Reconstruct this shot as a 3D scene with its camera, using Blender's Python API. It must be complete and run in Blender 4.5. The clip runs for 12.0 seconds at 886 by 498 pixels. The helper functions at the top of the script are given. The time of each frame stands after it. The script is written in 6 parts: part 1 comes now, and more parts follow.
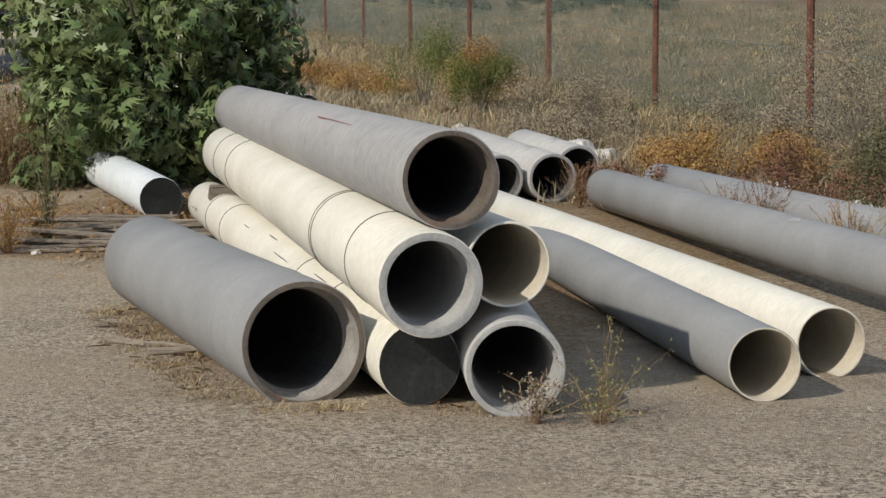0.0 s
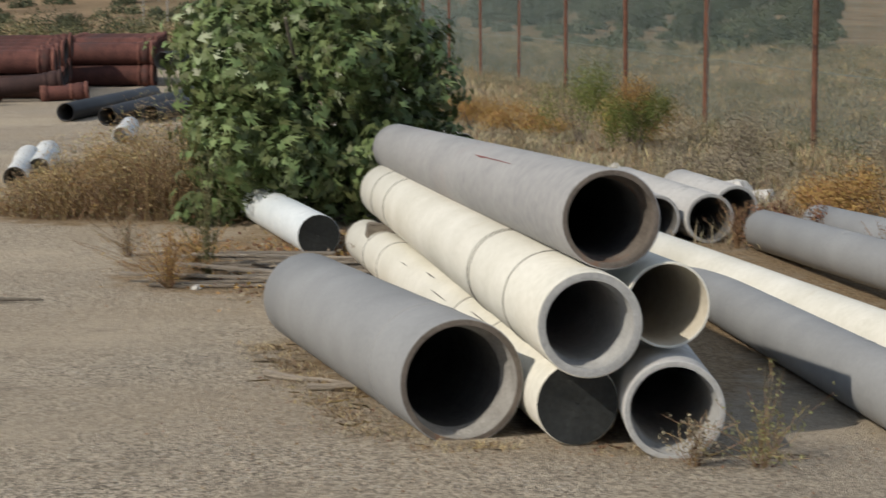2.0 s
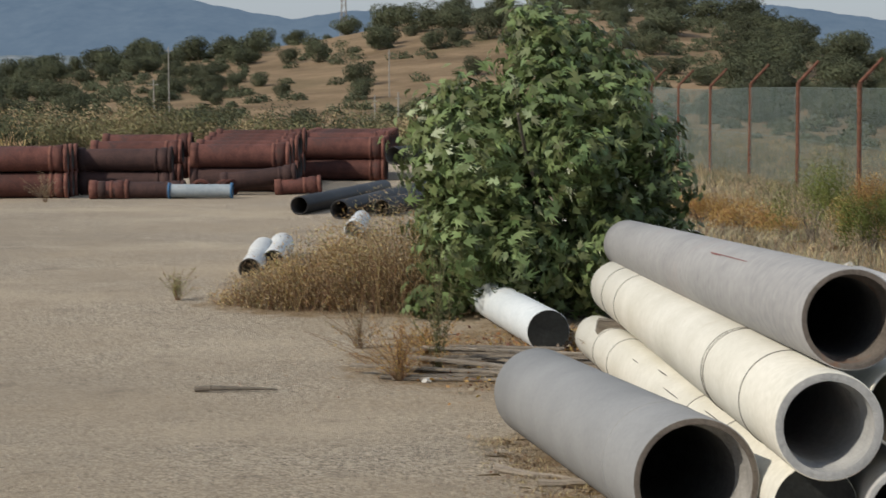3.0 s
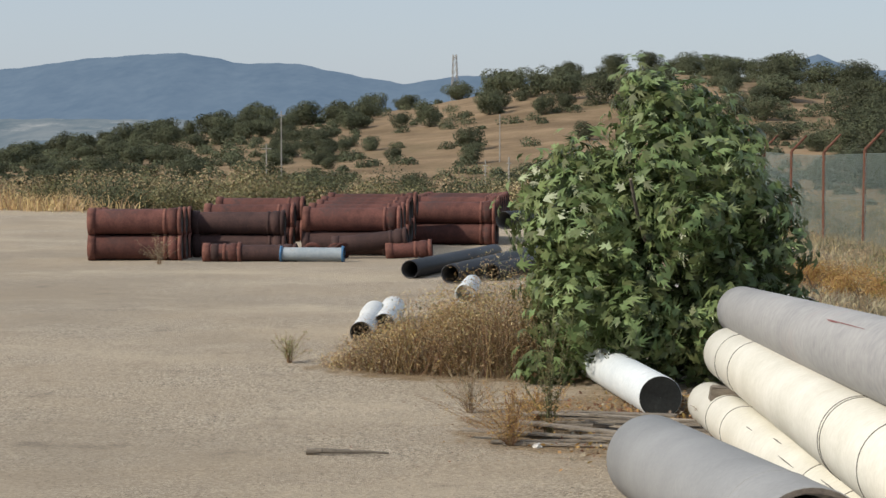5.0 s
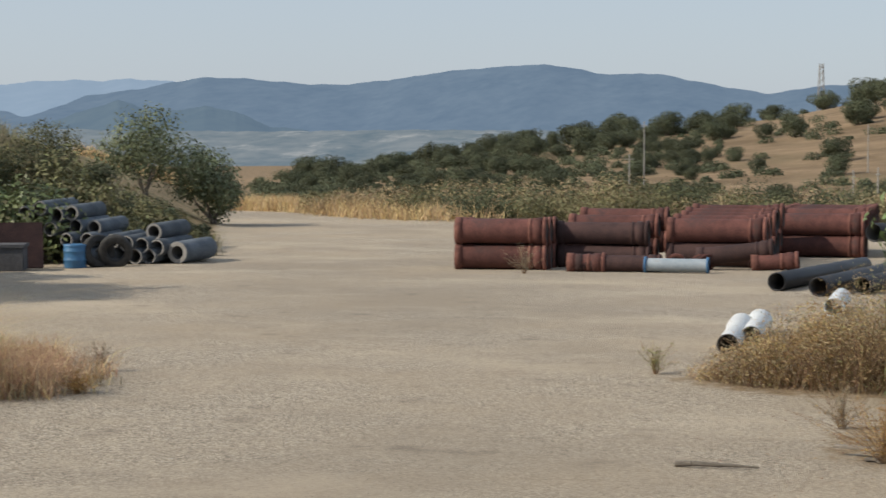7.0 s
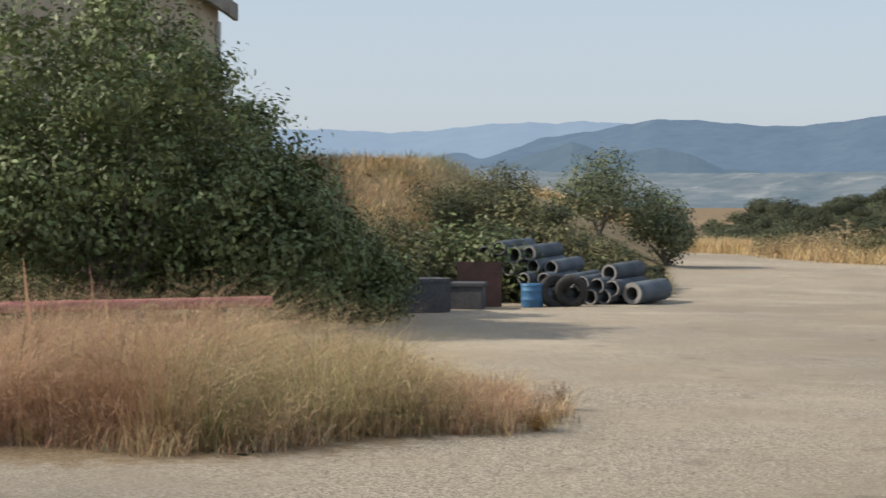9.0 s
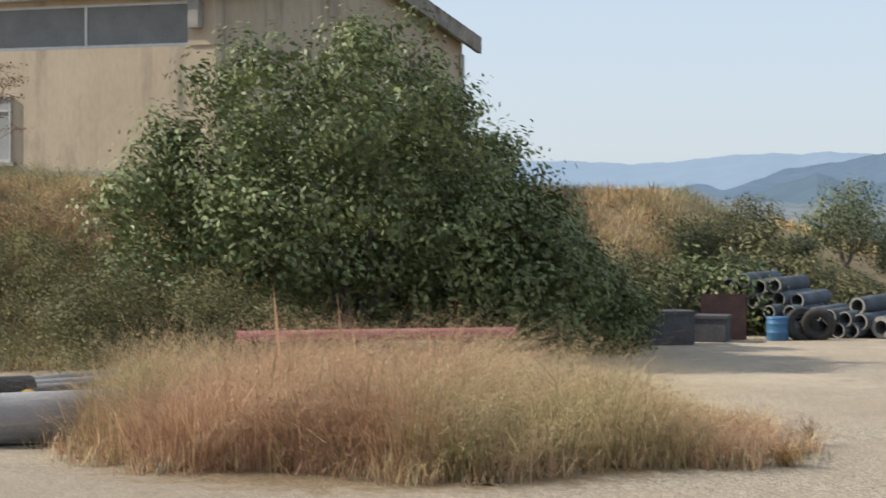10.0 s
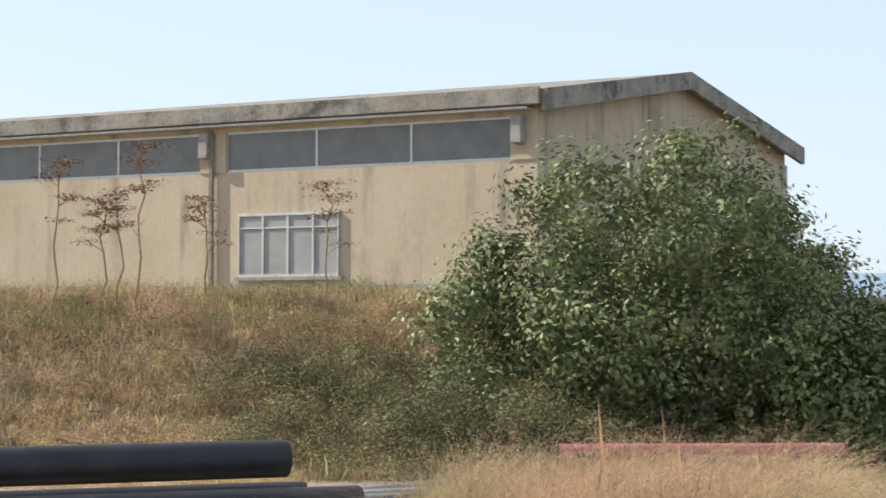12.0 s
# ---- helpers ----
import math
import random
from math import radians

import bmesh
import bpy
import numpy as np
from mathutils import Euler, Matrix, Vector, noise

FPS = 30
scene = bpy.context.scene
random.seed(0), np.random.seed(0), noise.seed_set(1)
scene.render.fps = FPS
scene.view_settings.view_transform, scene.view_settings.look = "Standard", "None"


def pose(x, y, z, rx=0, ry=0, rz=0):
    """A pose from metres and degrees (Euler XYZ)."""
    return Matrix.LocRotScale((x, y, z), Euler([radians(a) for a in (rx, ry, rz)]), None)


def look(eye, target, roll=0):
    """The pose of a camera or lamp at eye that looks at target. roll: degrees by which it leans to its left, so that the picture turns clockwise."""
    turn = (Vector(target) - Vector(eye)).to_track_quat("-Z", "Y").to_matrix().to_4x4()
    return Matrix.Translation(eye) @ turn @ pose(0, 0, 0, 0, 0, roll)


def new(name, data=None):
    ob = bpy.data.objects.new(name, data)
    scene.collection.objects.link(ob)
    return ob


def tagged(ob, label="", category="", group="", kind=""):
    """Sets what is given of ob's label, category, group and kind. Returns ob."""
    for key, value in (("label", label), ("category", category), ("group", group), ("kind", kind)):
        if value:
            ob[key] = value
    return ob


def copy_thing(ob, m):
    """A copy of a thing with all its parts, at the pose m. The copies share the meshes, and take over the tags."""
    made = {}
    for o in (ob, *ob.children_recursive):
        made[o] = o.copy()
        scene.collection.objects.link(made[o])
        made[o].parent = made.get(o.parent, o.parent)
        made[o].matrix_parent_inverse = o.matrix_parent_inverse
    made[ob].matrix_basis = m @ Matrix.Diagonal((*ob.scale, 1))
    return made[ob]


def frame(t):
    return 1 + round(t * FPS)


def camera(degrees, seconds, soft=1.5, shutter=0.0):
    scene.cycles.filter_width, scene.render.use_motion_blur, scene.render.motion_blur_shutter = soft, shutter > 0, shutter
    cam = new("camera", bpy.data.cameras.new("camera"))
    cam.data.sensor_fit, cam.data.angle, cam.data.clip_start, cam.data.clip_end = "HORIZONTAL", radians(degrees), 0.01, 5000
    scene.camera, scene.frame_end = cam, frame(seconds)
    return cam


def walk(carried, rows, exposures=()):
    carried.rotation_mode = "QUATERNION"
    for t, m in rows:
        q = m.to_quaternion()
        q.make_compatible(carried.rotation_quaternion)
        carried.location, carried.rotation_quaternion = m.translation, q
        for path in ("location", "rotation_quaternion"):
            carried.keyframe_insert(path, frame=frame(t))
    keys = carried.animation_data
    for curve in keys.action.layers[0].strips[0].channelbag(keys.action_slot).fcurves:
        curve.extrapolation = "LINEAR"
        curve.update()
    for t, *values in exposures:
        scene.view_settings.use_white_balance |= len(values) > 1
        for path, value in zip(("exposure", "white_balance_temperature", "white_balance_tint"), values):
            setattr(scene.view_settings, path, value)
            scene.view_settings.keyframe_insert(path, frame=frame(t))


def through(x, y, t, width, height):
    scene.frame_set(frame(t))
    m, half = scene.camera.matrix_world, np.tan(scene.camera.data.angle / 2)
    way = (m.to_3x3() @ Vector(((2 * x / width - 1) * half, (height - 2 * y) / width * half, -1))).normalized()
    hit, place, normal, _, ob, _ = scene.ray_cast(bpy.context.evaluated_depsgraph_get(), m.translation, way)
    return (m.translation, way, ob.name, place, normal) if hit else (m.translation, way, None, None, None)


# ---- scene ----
cam = camera(25.98, 12.0, soft=1.5, shutter=0.25)
EYE, REACH = 1.75, 0.35
# seconds, yaw, pitch, roll: somebody turns on the spot with the camera held out in front
ROWS = [
    (0.0, 0.000, -9.709, -0.023),
    (0.5, 0.307, -9.649, -0.196),
    (1.0, 0.600, -9.724, -0.152),
    (1.5, 0.979, -9.661, -0.066),
    (2.0, 4.570, -8.547, 0.099),
    (2.5, 8.437, -7.211, 0.115),
    (3.0, 11.318, -5.690, 0.083),
    (4.8, 14.345, -3.799, 0.034),
    (5.0, 14.599, -3.767, -0.058),
    (5.5, 16.049, -3.801, -0.102),
    (6.0, 18.799, -3.827, 0.056),
    (6.5, 21.897, -3.799, 0.153),
    (7.0, 25.343, -3.454, 0.046),
    (7.2, 26.728, -3.349, -0.058),
    (8.8, 37.262, -2.270, -0.048),
    (9.0, 38.753, -2.212, -0.058),
    (9.5, 42.463, -2.057, -0.082),
    (10.0, 45.925, -1.279, -0.039),
    (10.5, 48.740, 0.703, 0.088),
    (11.0, 50.991, 1.797, 0.098),
    (11.5, 53.052, 1.883, 0.033),
    (12.0, 55.416, 2.076, -0.057),
]
walk(cam, [(t, pose(-REACH * math.sin(radians(yaw)), REACH * (math.cos(radians(yaw)) - 1), EYE, 90 + pitch, roll, yaw)) for t, yaw, pitch, roll in ROWS],
     exposures=[(0.0, -0.17), (1.7, -0.17), (2.5, -0.30), (3.0, -0.2), (5.0, 0.05), (7.0, 0.05), (9.5, 0.3), (10.5, 0.55), (12.0, 0.75)])

# ---- light ----
SUN_UP, SUN_TURN = radians(37), math.atan2(-0.74, -0.67)
world = bpy.data.worlds.new("sky")
scene.world = world
world.use_nodes = True
_sky = world.node_tree.nodes.new("ShaderNodeTexSky")
_sky.sky_type, _sky.sun_disc, _sky.sun_elevation, _sky.sun_rotation = "NISHITA", False, SUN_UP, SUN_TURN
_sky.air_density, _sky.dust_density, _sky.ozone_density = 1.0, 0.8, 1.5
_bg = world.node_tree.nodes["Background"]
_bg.inputs["Strength"].default_value = 0.10
# summer haze: an even pale veil over the clear sky
_veil = world.node_tree.nodes.new("ShaderNodeMix")
_veil.data_type = "RGBA"
_veil.inputs["Factor"].default_value = 0.68
_veil.inputs[7].default_value = (5.0, 5.74, 6.82, 1)
world.node_tree.links.new(_sky.outputs["Color"], _veil.inputs[6])
world.node_tree.links.new(_veil.outputs[2], _bg.inputs["Color"])
_lamp = bpy.data.lights.new("sun", "SUN")
_lamp.energy, _lamp.angle, _lamp.color = 4.0, radians(0.6), (1.0, 0.91, 0.77)
sun = new("sun", _lamp)
sun.matrix_world = look((math.sin(SUN_TURN) * math.cos(SUN_UP) * 50, math.cos(SUN_TURN) * math.cos(SUN_UP) * 50, math.sin(SUN_UP) * 50), (0, 0, 0))

# ---- materials ----
def mat(name, dark, light, rough=0.8, metal=0.0, scale=6.0, fine=60.0, bump=0.3, bump_size=40.0, spread=0.0, stain=None, stain_scale=2.0,
        stain_at=0.6, island=0.0, through=0.0, stretch=(1, 1, 1), place=False, spec=0.35, streak=None):
    """A node material: two colours mixed by noise at two scales, a third one in patches, a fine relief."""
    m = bpy.data.materials.new(name)
    m.use_nodes = True
    n, l = m.node_tree.nodes, m.node_tree.links
    out, bsdf = n["Material Output"], n["Principled BSDF"]
    bsdf.inputs["Roughness"].default_value, bsdf.inputs["Metallic"].default_value = rough, metal
    bsdf.inputs["Specular IOR Level"].default_value = spec
    if place:
        co = n.new("ShaderNodeNewGeometry").outputs["Position"]
    else:
        co = n.new("ShaderNodeTexCoord").outputs["Object"]
    mp = n.new("ShaderNodeMapping")
    mp.inputs["Scale"].default_value = stretch
    l.new(co, mp.inputs["Vector"])
    co = mp.outputs["Vector"]

    def grain(size, detail=6.0, roughness=0.6):
        t = n.new("ShaderNodeTexNoise")
        t.inputs["Scale"].default_value, t.inputs["Detail"].default_value, t.inputs["Roughness"].default_value = size, detail, roughness
        l.new(co, t.inputs["Vector"])
        return t.outputs["Fac"]

    def math_node(op, a, b):
        t = n.new("ShaderNodeMath")
        t.operation = op
        for k, v in enumerate((a, b)):
            if isinstance(v, (int, float)):
                t.inputs[k].default_value = v
            else:
                l.new(v, t.inputs[k])
        return t.outputs[0]

    def ramp(fac, lo, hi):
        t = n.new("ShaderNodeMapRange")
        t.inputs["From Min"].default_value, t.inputs["From Max"].default_value = lo, hi
        l.new(fac, t.inputs["Value"])
        return t.outputs["Result"]

    def mix(fac, a, b):
        t = n.new("ShaderNodeMix")
        t.data_type = "RGBA"
        l.new(fac, t.inputs["Factor"])
        for k, v in ((6, a), (7, b)):
            if isinstance(v, tuple):
                t.inputs[k].default_value = (*v, 1)
            else:
                l.new(v, t.inputs[k])
        return t.outputs[2]

    fac = math_node("ADD", math_node("MULTIPLY", grain(scale), 0.6), math_node("MULTIPLY", grain(fine, 3.0), 0.4))
    col = mix(ramp(fac, 0.36, 0.64), dark, light)
    if stain:
        col = mix(ramp(grain(stain_scale, 8.0, 0.7), stain_at, stain_at + 0.12), col, stain)
    if streak:
        # runs of dirty water down a wall
        run = n.new("ShaderNodeMapping")
        run.inputs["Scale"].default_value = (1.1, 1.1, 0.10)
        l.new(co, run.inputs["Vector"])
        t = n.new("ShaderNodeTexNoise")
        t.inputs["Scale"].default_value, t.inputs["Detail"].default_value, t.inputs["Roughness"].default_value = 1.6, 5.0, 0.6
        l.new(run.outputs["Vector"], t.inputs["Vector"])
        worn = math_node("MULTIPLY", ramp(t.outputs["Fac"], 0.52, 0.74), ramp(grain(1.3, 5.0), 0.38, 0.62))
        col = mix(worn, col, streak)
    if spread:
        hs = n.new("ShaderNodeHueSaturation")
        info = n.new("ShaderNodeObjectInfo")
        l.new(math_node("ADD", math_node("MULTIPLY", info.outputs["Random"], 2 * spread), 1 - spread), hs.inputs["Value"])
        l.new(col, hs.inputs["Color"])
        col = hs.outputs["Color"]
    if island:
        hs = n.new("ShaderNodeHueSaturation")
        geo = n.new("ShaderNodeNewGeometry")
        r = geo.outputs["Random Per Island"]
        l.new(math_node("ADD", math_node("MULTIPLY", r, 2 * island), 1 - island), hs.inputs["Value"])
        l.new(math_node("ADD", math_node("MULTIPLY", r, 0.05), 0.475), hs.inputs["Hue"])
        l.new(col, hs.inputs["Color"])
        col = hs.outputs["Color"]
    l.new(col, bsdf.inputs["Base Color"])
    if bump:
        b = n.new("ShaderNodeBump")
        b.inputs["Strength"].default_value, b.inputs["Distance"].default_value = bump, 0.02
        l.new(grain(bump_size, 5.0), b.inputs["Height"])
        l.new(b.outputs["Normal"], bsdf.inputs["Normal"])
    if through:
        tr = n.new("ShaderNodeBsdfTranslucent")
        l.new(col, tr.inputs["Color"])
        sh = n.new("ShaderNodeMixShader")
        sh.inputs["Fac"].default_value = through
        l.new(bsdf.outputs[0], sh.inputs[1])
        l.new(tr.outputs[0], sh.inputs[2])
        l.new(sh.outputs[0], out.inputs["Surface"])
    return m


def ground_material():
    m = bpy.data.materials.new("yard_and_field")
    m.use_nodes = True
    n, l = m.node_tree.nodes, m.node_tree.links
    bsdf = n["Principled BSDF"]
    bsdf.inputs["Roughness"].default_value = 0.95
    bsdf.inputs["Specular IOR Level"].default_value = 0.15
    co = n.new("ShaderNodeNewGeometry").outputs["Position"]

    def grain(size, detail=6.0, rough=0.6, squash=None):
        t = n.new("ShaderNodeTexNoise")
        t.inputs["Scale"].default_value, t.inputs["Detail"].default_value, t.inputs["Roughness"].default_value = size, detail, rough
        src = co
        if squash:
            mp = n.new("ShaderNodeMapping")
            mp.inputs["Scale"].default_value = squash
            l.new(co, mp.inputs["Vector"])
            src = mp.outputs["Vector"]
        l.new(src, t.inputs["Vector"])
        return t.outputs["Fac"]

    def ramp(fac, lo, hi, top=1.0):
        t = n.new("ShaderNodeMapRange")
        t.inputs["From Min"].default_value, t.inputs["From Max"].default_value, t.inputs["To Max"].default_value = lo, hi, top
        l.new(fac, t.inputs["Value"])
        return t.outputs["Result"]

    def mix(fac, a, b):
        t = n.new("ShaderNodeMix")
        t.data_type = "RGBA"
        l.new(fac, t.inputs["Factor"])
        for k, v in ((6, a), (7, b)):
            if isinstance(v, tuple):
                t.inputs[k].default_value = (*v, 1)
            else:
                l.new(v, t.inputs[k])
        return t.outputs[2]

    stones = n.new("ShaderNodeTexVoronoi")
    stones.inputs["Scale"].default_value = 66
    l.new(co, stones.inputs["Vector"])
    cell = n.new("ShaderNodeSeparateColor")
    l.new(stones.outputs["Color"], cell.inputs["Color"])
    gravel = mix(cell.outputs[0], (0.13, 0.11, 0.086), (0.74, 0.63, 0.485))
    gravel = mix(ramp(grain(90, 5.0, 0.75), 0.42, 0.66, 0.4), gravel, (0.11, 0.096, 0.08))
    gravel = mix(ramp(cell.outputs[1], 0.93, 0.97, 0.8), gravel, (0.54, 0.49, 0.42))
    dust = mix(ramp(grain(24, 6.0, 0.7), 0.35, 0.65), (0.335, 0.273, 0.197), (0.53, 0.436, 0.322))
    dust = mix(ramp(cell.outputs[2], 0.5, 0.95, 0.62), dust, (0.23, 0.19, 0.145))
    yard = mix(ramp(grain(0.33, 7.0, 0.62), 0.40, 0.62, 0.9), gravel, dust)
    yard = mix(ramp(grain(0.10, 6.0, 0.65), 0.46, 0.60, 0.55), yard, (0.27, 0.232, 0.185))
    yard = mix(ramp(grain(0.34, 6.0, 0.65, (0.75, 1.1, 1)), 0.52, 0.68, 0.6), yard, (0.53, 0.445, 0.335))
    yard = mix(ramp(grain(1.3, 6.0, 0.65), 0.60, 0.72, 0.5), yard, (0.15, 0.13, 0.11))
    straw = mix(ramp(grain(3.0, 6.0, 0.7), 0.36, 0.64), (0.16, 0.125, 0.072), (0.32, 0.235, 0.135))
    straw = mix(ramp(grain(0.35, 6.0, 0.65), 0.50, 0.64, 0.7), straw, (0.13, 0.12, 0.06))
    litter = mix(ramp(grain(30, 6.0, 0.75), 0.38, 0.62), (0.16, 0.115, 0.07), (0.40, 0.30, 0.19))
    soil = mix(ramp(grain(0.16, 6.0, 0.7), 0.38, 0.62), (0.16, 0.112, 0.066), (0.29, 0.208, 0.127))
    soil = mix(ramp(grain(0.05, 5.0, 0.6), 0.52, 0.66, 0.6), soil, (0.17, 0.135, 0.075))
    a1, a2, a3 = n.new("ShaderNodeAttribute"), n.new("ShaderNodeAttribute"), n.new("ShaderNodeAttribute")
    a1.attribute_name, a2.attribute_name, a3.attribute_name = "field", "litter", "hill"

    def edge(attr, size):
        add = n.new("ShaderNodeMath")
        add.operation = "ADD"
        l.new(attr.outputs["Fac"], add.inputs[0])
        l.new(grain(size, 6.0, 0.7), add.inputs[1])
        return ramp(add.outputs[0], 0.88, 1.08)

    col = mix(edge(a2, 5.0), yard, litter)
    col = mix(edge(a1, 1.2), col, straw)
    col = mix(edge(a3, 0.15), col, soil)
    l.new(col, bsdf.inputs["Base Color"])
    b = n.new("ShaderNodeBump")
    b.inputs["Strength"].default_value, b.inputs["Distance"].default_value = 0.8, 0.024
    l.new(grain(60, 6.0, 0.75), b.inputs["Height"])
    l.new(b.outputs["Normal"], bsdf.inputs["Normal"])
    return m


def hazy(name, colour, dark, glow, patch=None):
    """Distant hills; the haze of kilometres of air is painted in as glow."""
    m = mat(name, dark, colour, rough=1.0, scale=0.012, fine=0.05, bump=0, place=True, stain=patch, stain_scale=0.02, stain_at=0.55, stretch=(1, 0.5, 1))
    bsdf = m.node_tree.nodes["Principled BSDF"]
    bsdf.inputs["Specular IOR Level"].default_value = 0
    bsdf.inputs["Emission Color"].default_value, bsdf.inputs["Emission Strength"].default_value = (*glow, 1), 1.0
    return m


GREY_PAINT = mat("grey_painted_cement", (0.235, 0.24, 0.245), (0.30, 0.305, 0.31), 0.6, scale=2.5, fine=45, bump=0.12, stain=(0.30, 0.30, 0.30), stain_scale=5, stain_at=0.66)
CEMENT = mat("grey_fibre_cement", (0.36, 0.355, 0.35), (0.52, 0.515, 0.505), 0.75, scale=1.6, fine=40, bump=0.15, stain=(0.20, 0.195, 0.195), stain_scale=1.5, stain_at=0.56)
CEMENT_STAINED = mat("weathered_fibre_cement", (0.26, 0.26, 0.265), (0.40, 0.395, 0.39), 0.75, scale=0.9, fine=28, bump=0.12, stain=(0.38, 0.33, 0.32), stain_scale=0.8, stain_at=0.55, stretch=(0.6, 0.6, 0.6))
CREAM = mat("cream_painted_cement", (0.62, 0.60, 0.52), (0.78, 0.76, 0.685), 0.55, scale=1.8, fine=30, bump=0.08, stain=(0.60, 0.56, 0.46), stain_scale=2.2, stain_at=0.64)
PALE = mat("pale_blue_white_plastic", (0.55, 0.60, 0.63), (0.72, 0.76, 0.78), 0.5, scale=2, fine=30, bump=0.08, stain=(0.45, 0.47, 0.47), stain_scale=3, stain_at=0.62)
RIM_GREY = mat("cut_cement_rim", (0.20, 0.19, 0.18), (0.34, 0.33, 0.31), 0.85, scale=9, fine=80, bump=0.35, stain=(0.50, 0.49, 0.46), stain_scale=6, stain_at=0.62)
RIM_PALE = mat("pale_cement_rim", (0.30, 0.305, 0.305), (0.43, 0.43, 0.425), 0.85, scale=9, fine=80, bump=0.35, stain=(0.25, 0.24, 0.23), stain_scale=6, stain_at=0.62)
RIM_RUST = mat("rust_stained_rim", (0.085, 0.072, 0.062), (0.17, 0.145, 0.125), 0.9, scale=9, fine=80, bump=0.35, stain=(0.20, 0.10, 0.06), stain_scale=4, stain_at=0.58)
# dark bore: the shade inside a pipe is put into its colour
BORE = mat("shaded_pipe_bore", (0.075, 0.073, 0.07), (0.15, 0.145, 0.14), 0.8, scale=4, fine=40, bump=0.2)
BORE_PALE = mat("pale_pipe_bore", (0.36, 0.35, 0.33), (0.55, 0.53, 0.50), 0.75, scale=4, fine=40, bump=0.2, stain=(0.2, 0.19, 0.18), stain_scale=4, stain_at=0.55)
BORE_CREAM = mat("cream_pipe_bore", (0.50, 0.45, 0.36), (0.66, 0.62, 0.53), 0.7, scale=3, fine=40, bump=0.1)
CAP = mat("black_plastic_sheet", (0.012, 0.014, 0.014), (0.035, 0.038, 0.038), 0.45, scale=5, fine=50, bump=0.25, stain=(0.07, 0.075, 0.075), stain_scale=5, stain_at=0.64)
SEAM = mat("dark_seam_line", (0.05, 0.048, 0.042), (0.14, 0.13, 0.11), 0.8, scale=30, bump=0)
RUST = mat("rusty_iron", (0.058, 0.025, 0.022), (0.158, 0.064, 0.052), 0.82, 0.15, scale=3.5, fine=50, bump=0.25, spread=0.3, stain=(0.05, 0.034, 0.034), stain_scale=1.6, stain_at=0.54)
RUST_FLANGE = mat("bright_rusty_flange", (0.09, 0.036, 0.03), (0.24, 0.105, 0.08), 0.85, 0.1, scale=6, fine=60, bump=0.25, spread=0.25)
RUST_DARK = mat("dark_rusty_iron", (0.03, 0.018, 0.018), (0.085, 0.045, 0.04), 0.8, 0.15, scale=3.5, fine=50, bump=0.25, spread=0.2)
RUST_POST = mat("rusty_post_steel", (0.085, 0.036, 0.025), (0.22, 0.10, 0.065), 0.85, 0.1, scale=14, fine=80, bump=0.3, stain=(0.06, 0.034, 0.03), stain_scale=9, stain_at=0.55)
WIRE = mat("green_coated_wire", (0.16, 0.22, 0.20), (0.28, 0.33, 0.31), 0.5, 0.3, scale=2, bump=0)
BLUE_PIPE = mat("blue_grey_coated_iron", (0.22, 0.27, 0.31), (0.36, 0.40, 0.43), 0.55, scale=5, bump=0.1, stain=(0.28, 0.25, 0.22), stain_scale=4)
BLUE = mat("faded_blue_plastic", (0.03, 0.10, 0.22), (0.07, 0.19, 0.34), 0.45, scale=4, bump=0.1)
BLACK_PE = mat("black_polyethylene", (0.012, 0.013, 0.015), (0.026, 0.027, 0.031), 0.5, scale=3, fine=30, bump=0.06, stain=(0.06, 0.058, 0.055), stain_scale=3, stain_at=0.66)
GREY_PVC = mat("grey_plastic", (0.20, 0.20, 0.21), (0.31, 0.31, 0.315), 0.45, scale=2, fine=30, bump=0.06, stain=(0.38, 0.36, 0.33), stain_scale=3, stain_at=0.58)
OCHRE = mat("ochre_plastic_plug", (0.32, 0.18, 0.03), (0.50, 0.31, 0.06), 0.5, scale=6, bump=0.1)
RED_PIPE = mat("faded_red_plastic", (0.30, 0.09, 0.085), (0.48, 0.20, 0.18), 0.6, scale=3, bump=0.1)
RUBBER = mat("tyre_rubber", (0.02, 0.02, 0.02), (0.06, 0.058, 0.055), 0.85, scale=8, bump=0.3)
OLD_WOOD = mat("weathered_wood", (0.13, 0.11, 0.09), (0.34, 0.295, 0.24), 0.9, scale=6, fine=60, bump=0.5, spread=0.4, stretch=(1, 6, 6))
CONCRETE = mat("old_concrete", (0.24, 0.23, 0.21), (0.38, 0.36, 0.33), 0.9, scale=3, fine=40, bump=0.3, stain=(0.15, 0.145, 0.135), stain_scale=1.2, stain_at=0.56)
FASCIA = mat("weathered_concrete_fascia", (0.16, 0.15, 0.13), (0.34, 0.315, 0.275), 0.9, scale=1.6, fine=12, bump=0.3, stain=(0.085, 0.083, 0.076), stain_scale=1.1, stain_at=0.52)
PLASTER = mat("tan_plaster", (0.42, 0.345, 0.25), (0.52, 0.44, 0.335), 0.9, scale=0.8, fine=10, bump=0.2, stain=(0.33, 0.28, 0.21), stain_scale=0.45, stain_at=0.56, stretch=(1, 1, 0.45), streak=(0.19, 0.17, 0.14))
# greyed panes: the sky's reflection is put into the glass colour
PANE = mat("sky_grey_window_glass", (0.14, 0.145, 0.145), (0.21, 0.215, 0.215), 0.25, scale=1.2, fine=20, bump=0.02)
PANE_PALE = mat("sky_grey_lower_pane", (0.26, 0.27, 0.27), (0.36, 0.365, 0.36), 0.4, scale=1.2, fine=20, bump=0.02)
ALU = mat("aluminium_frame", (0.45, 0.45, 0.44), (0.62, 0.62, 0.60), 0.45, 0.5, scale=5, bump=0)
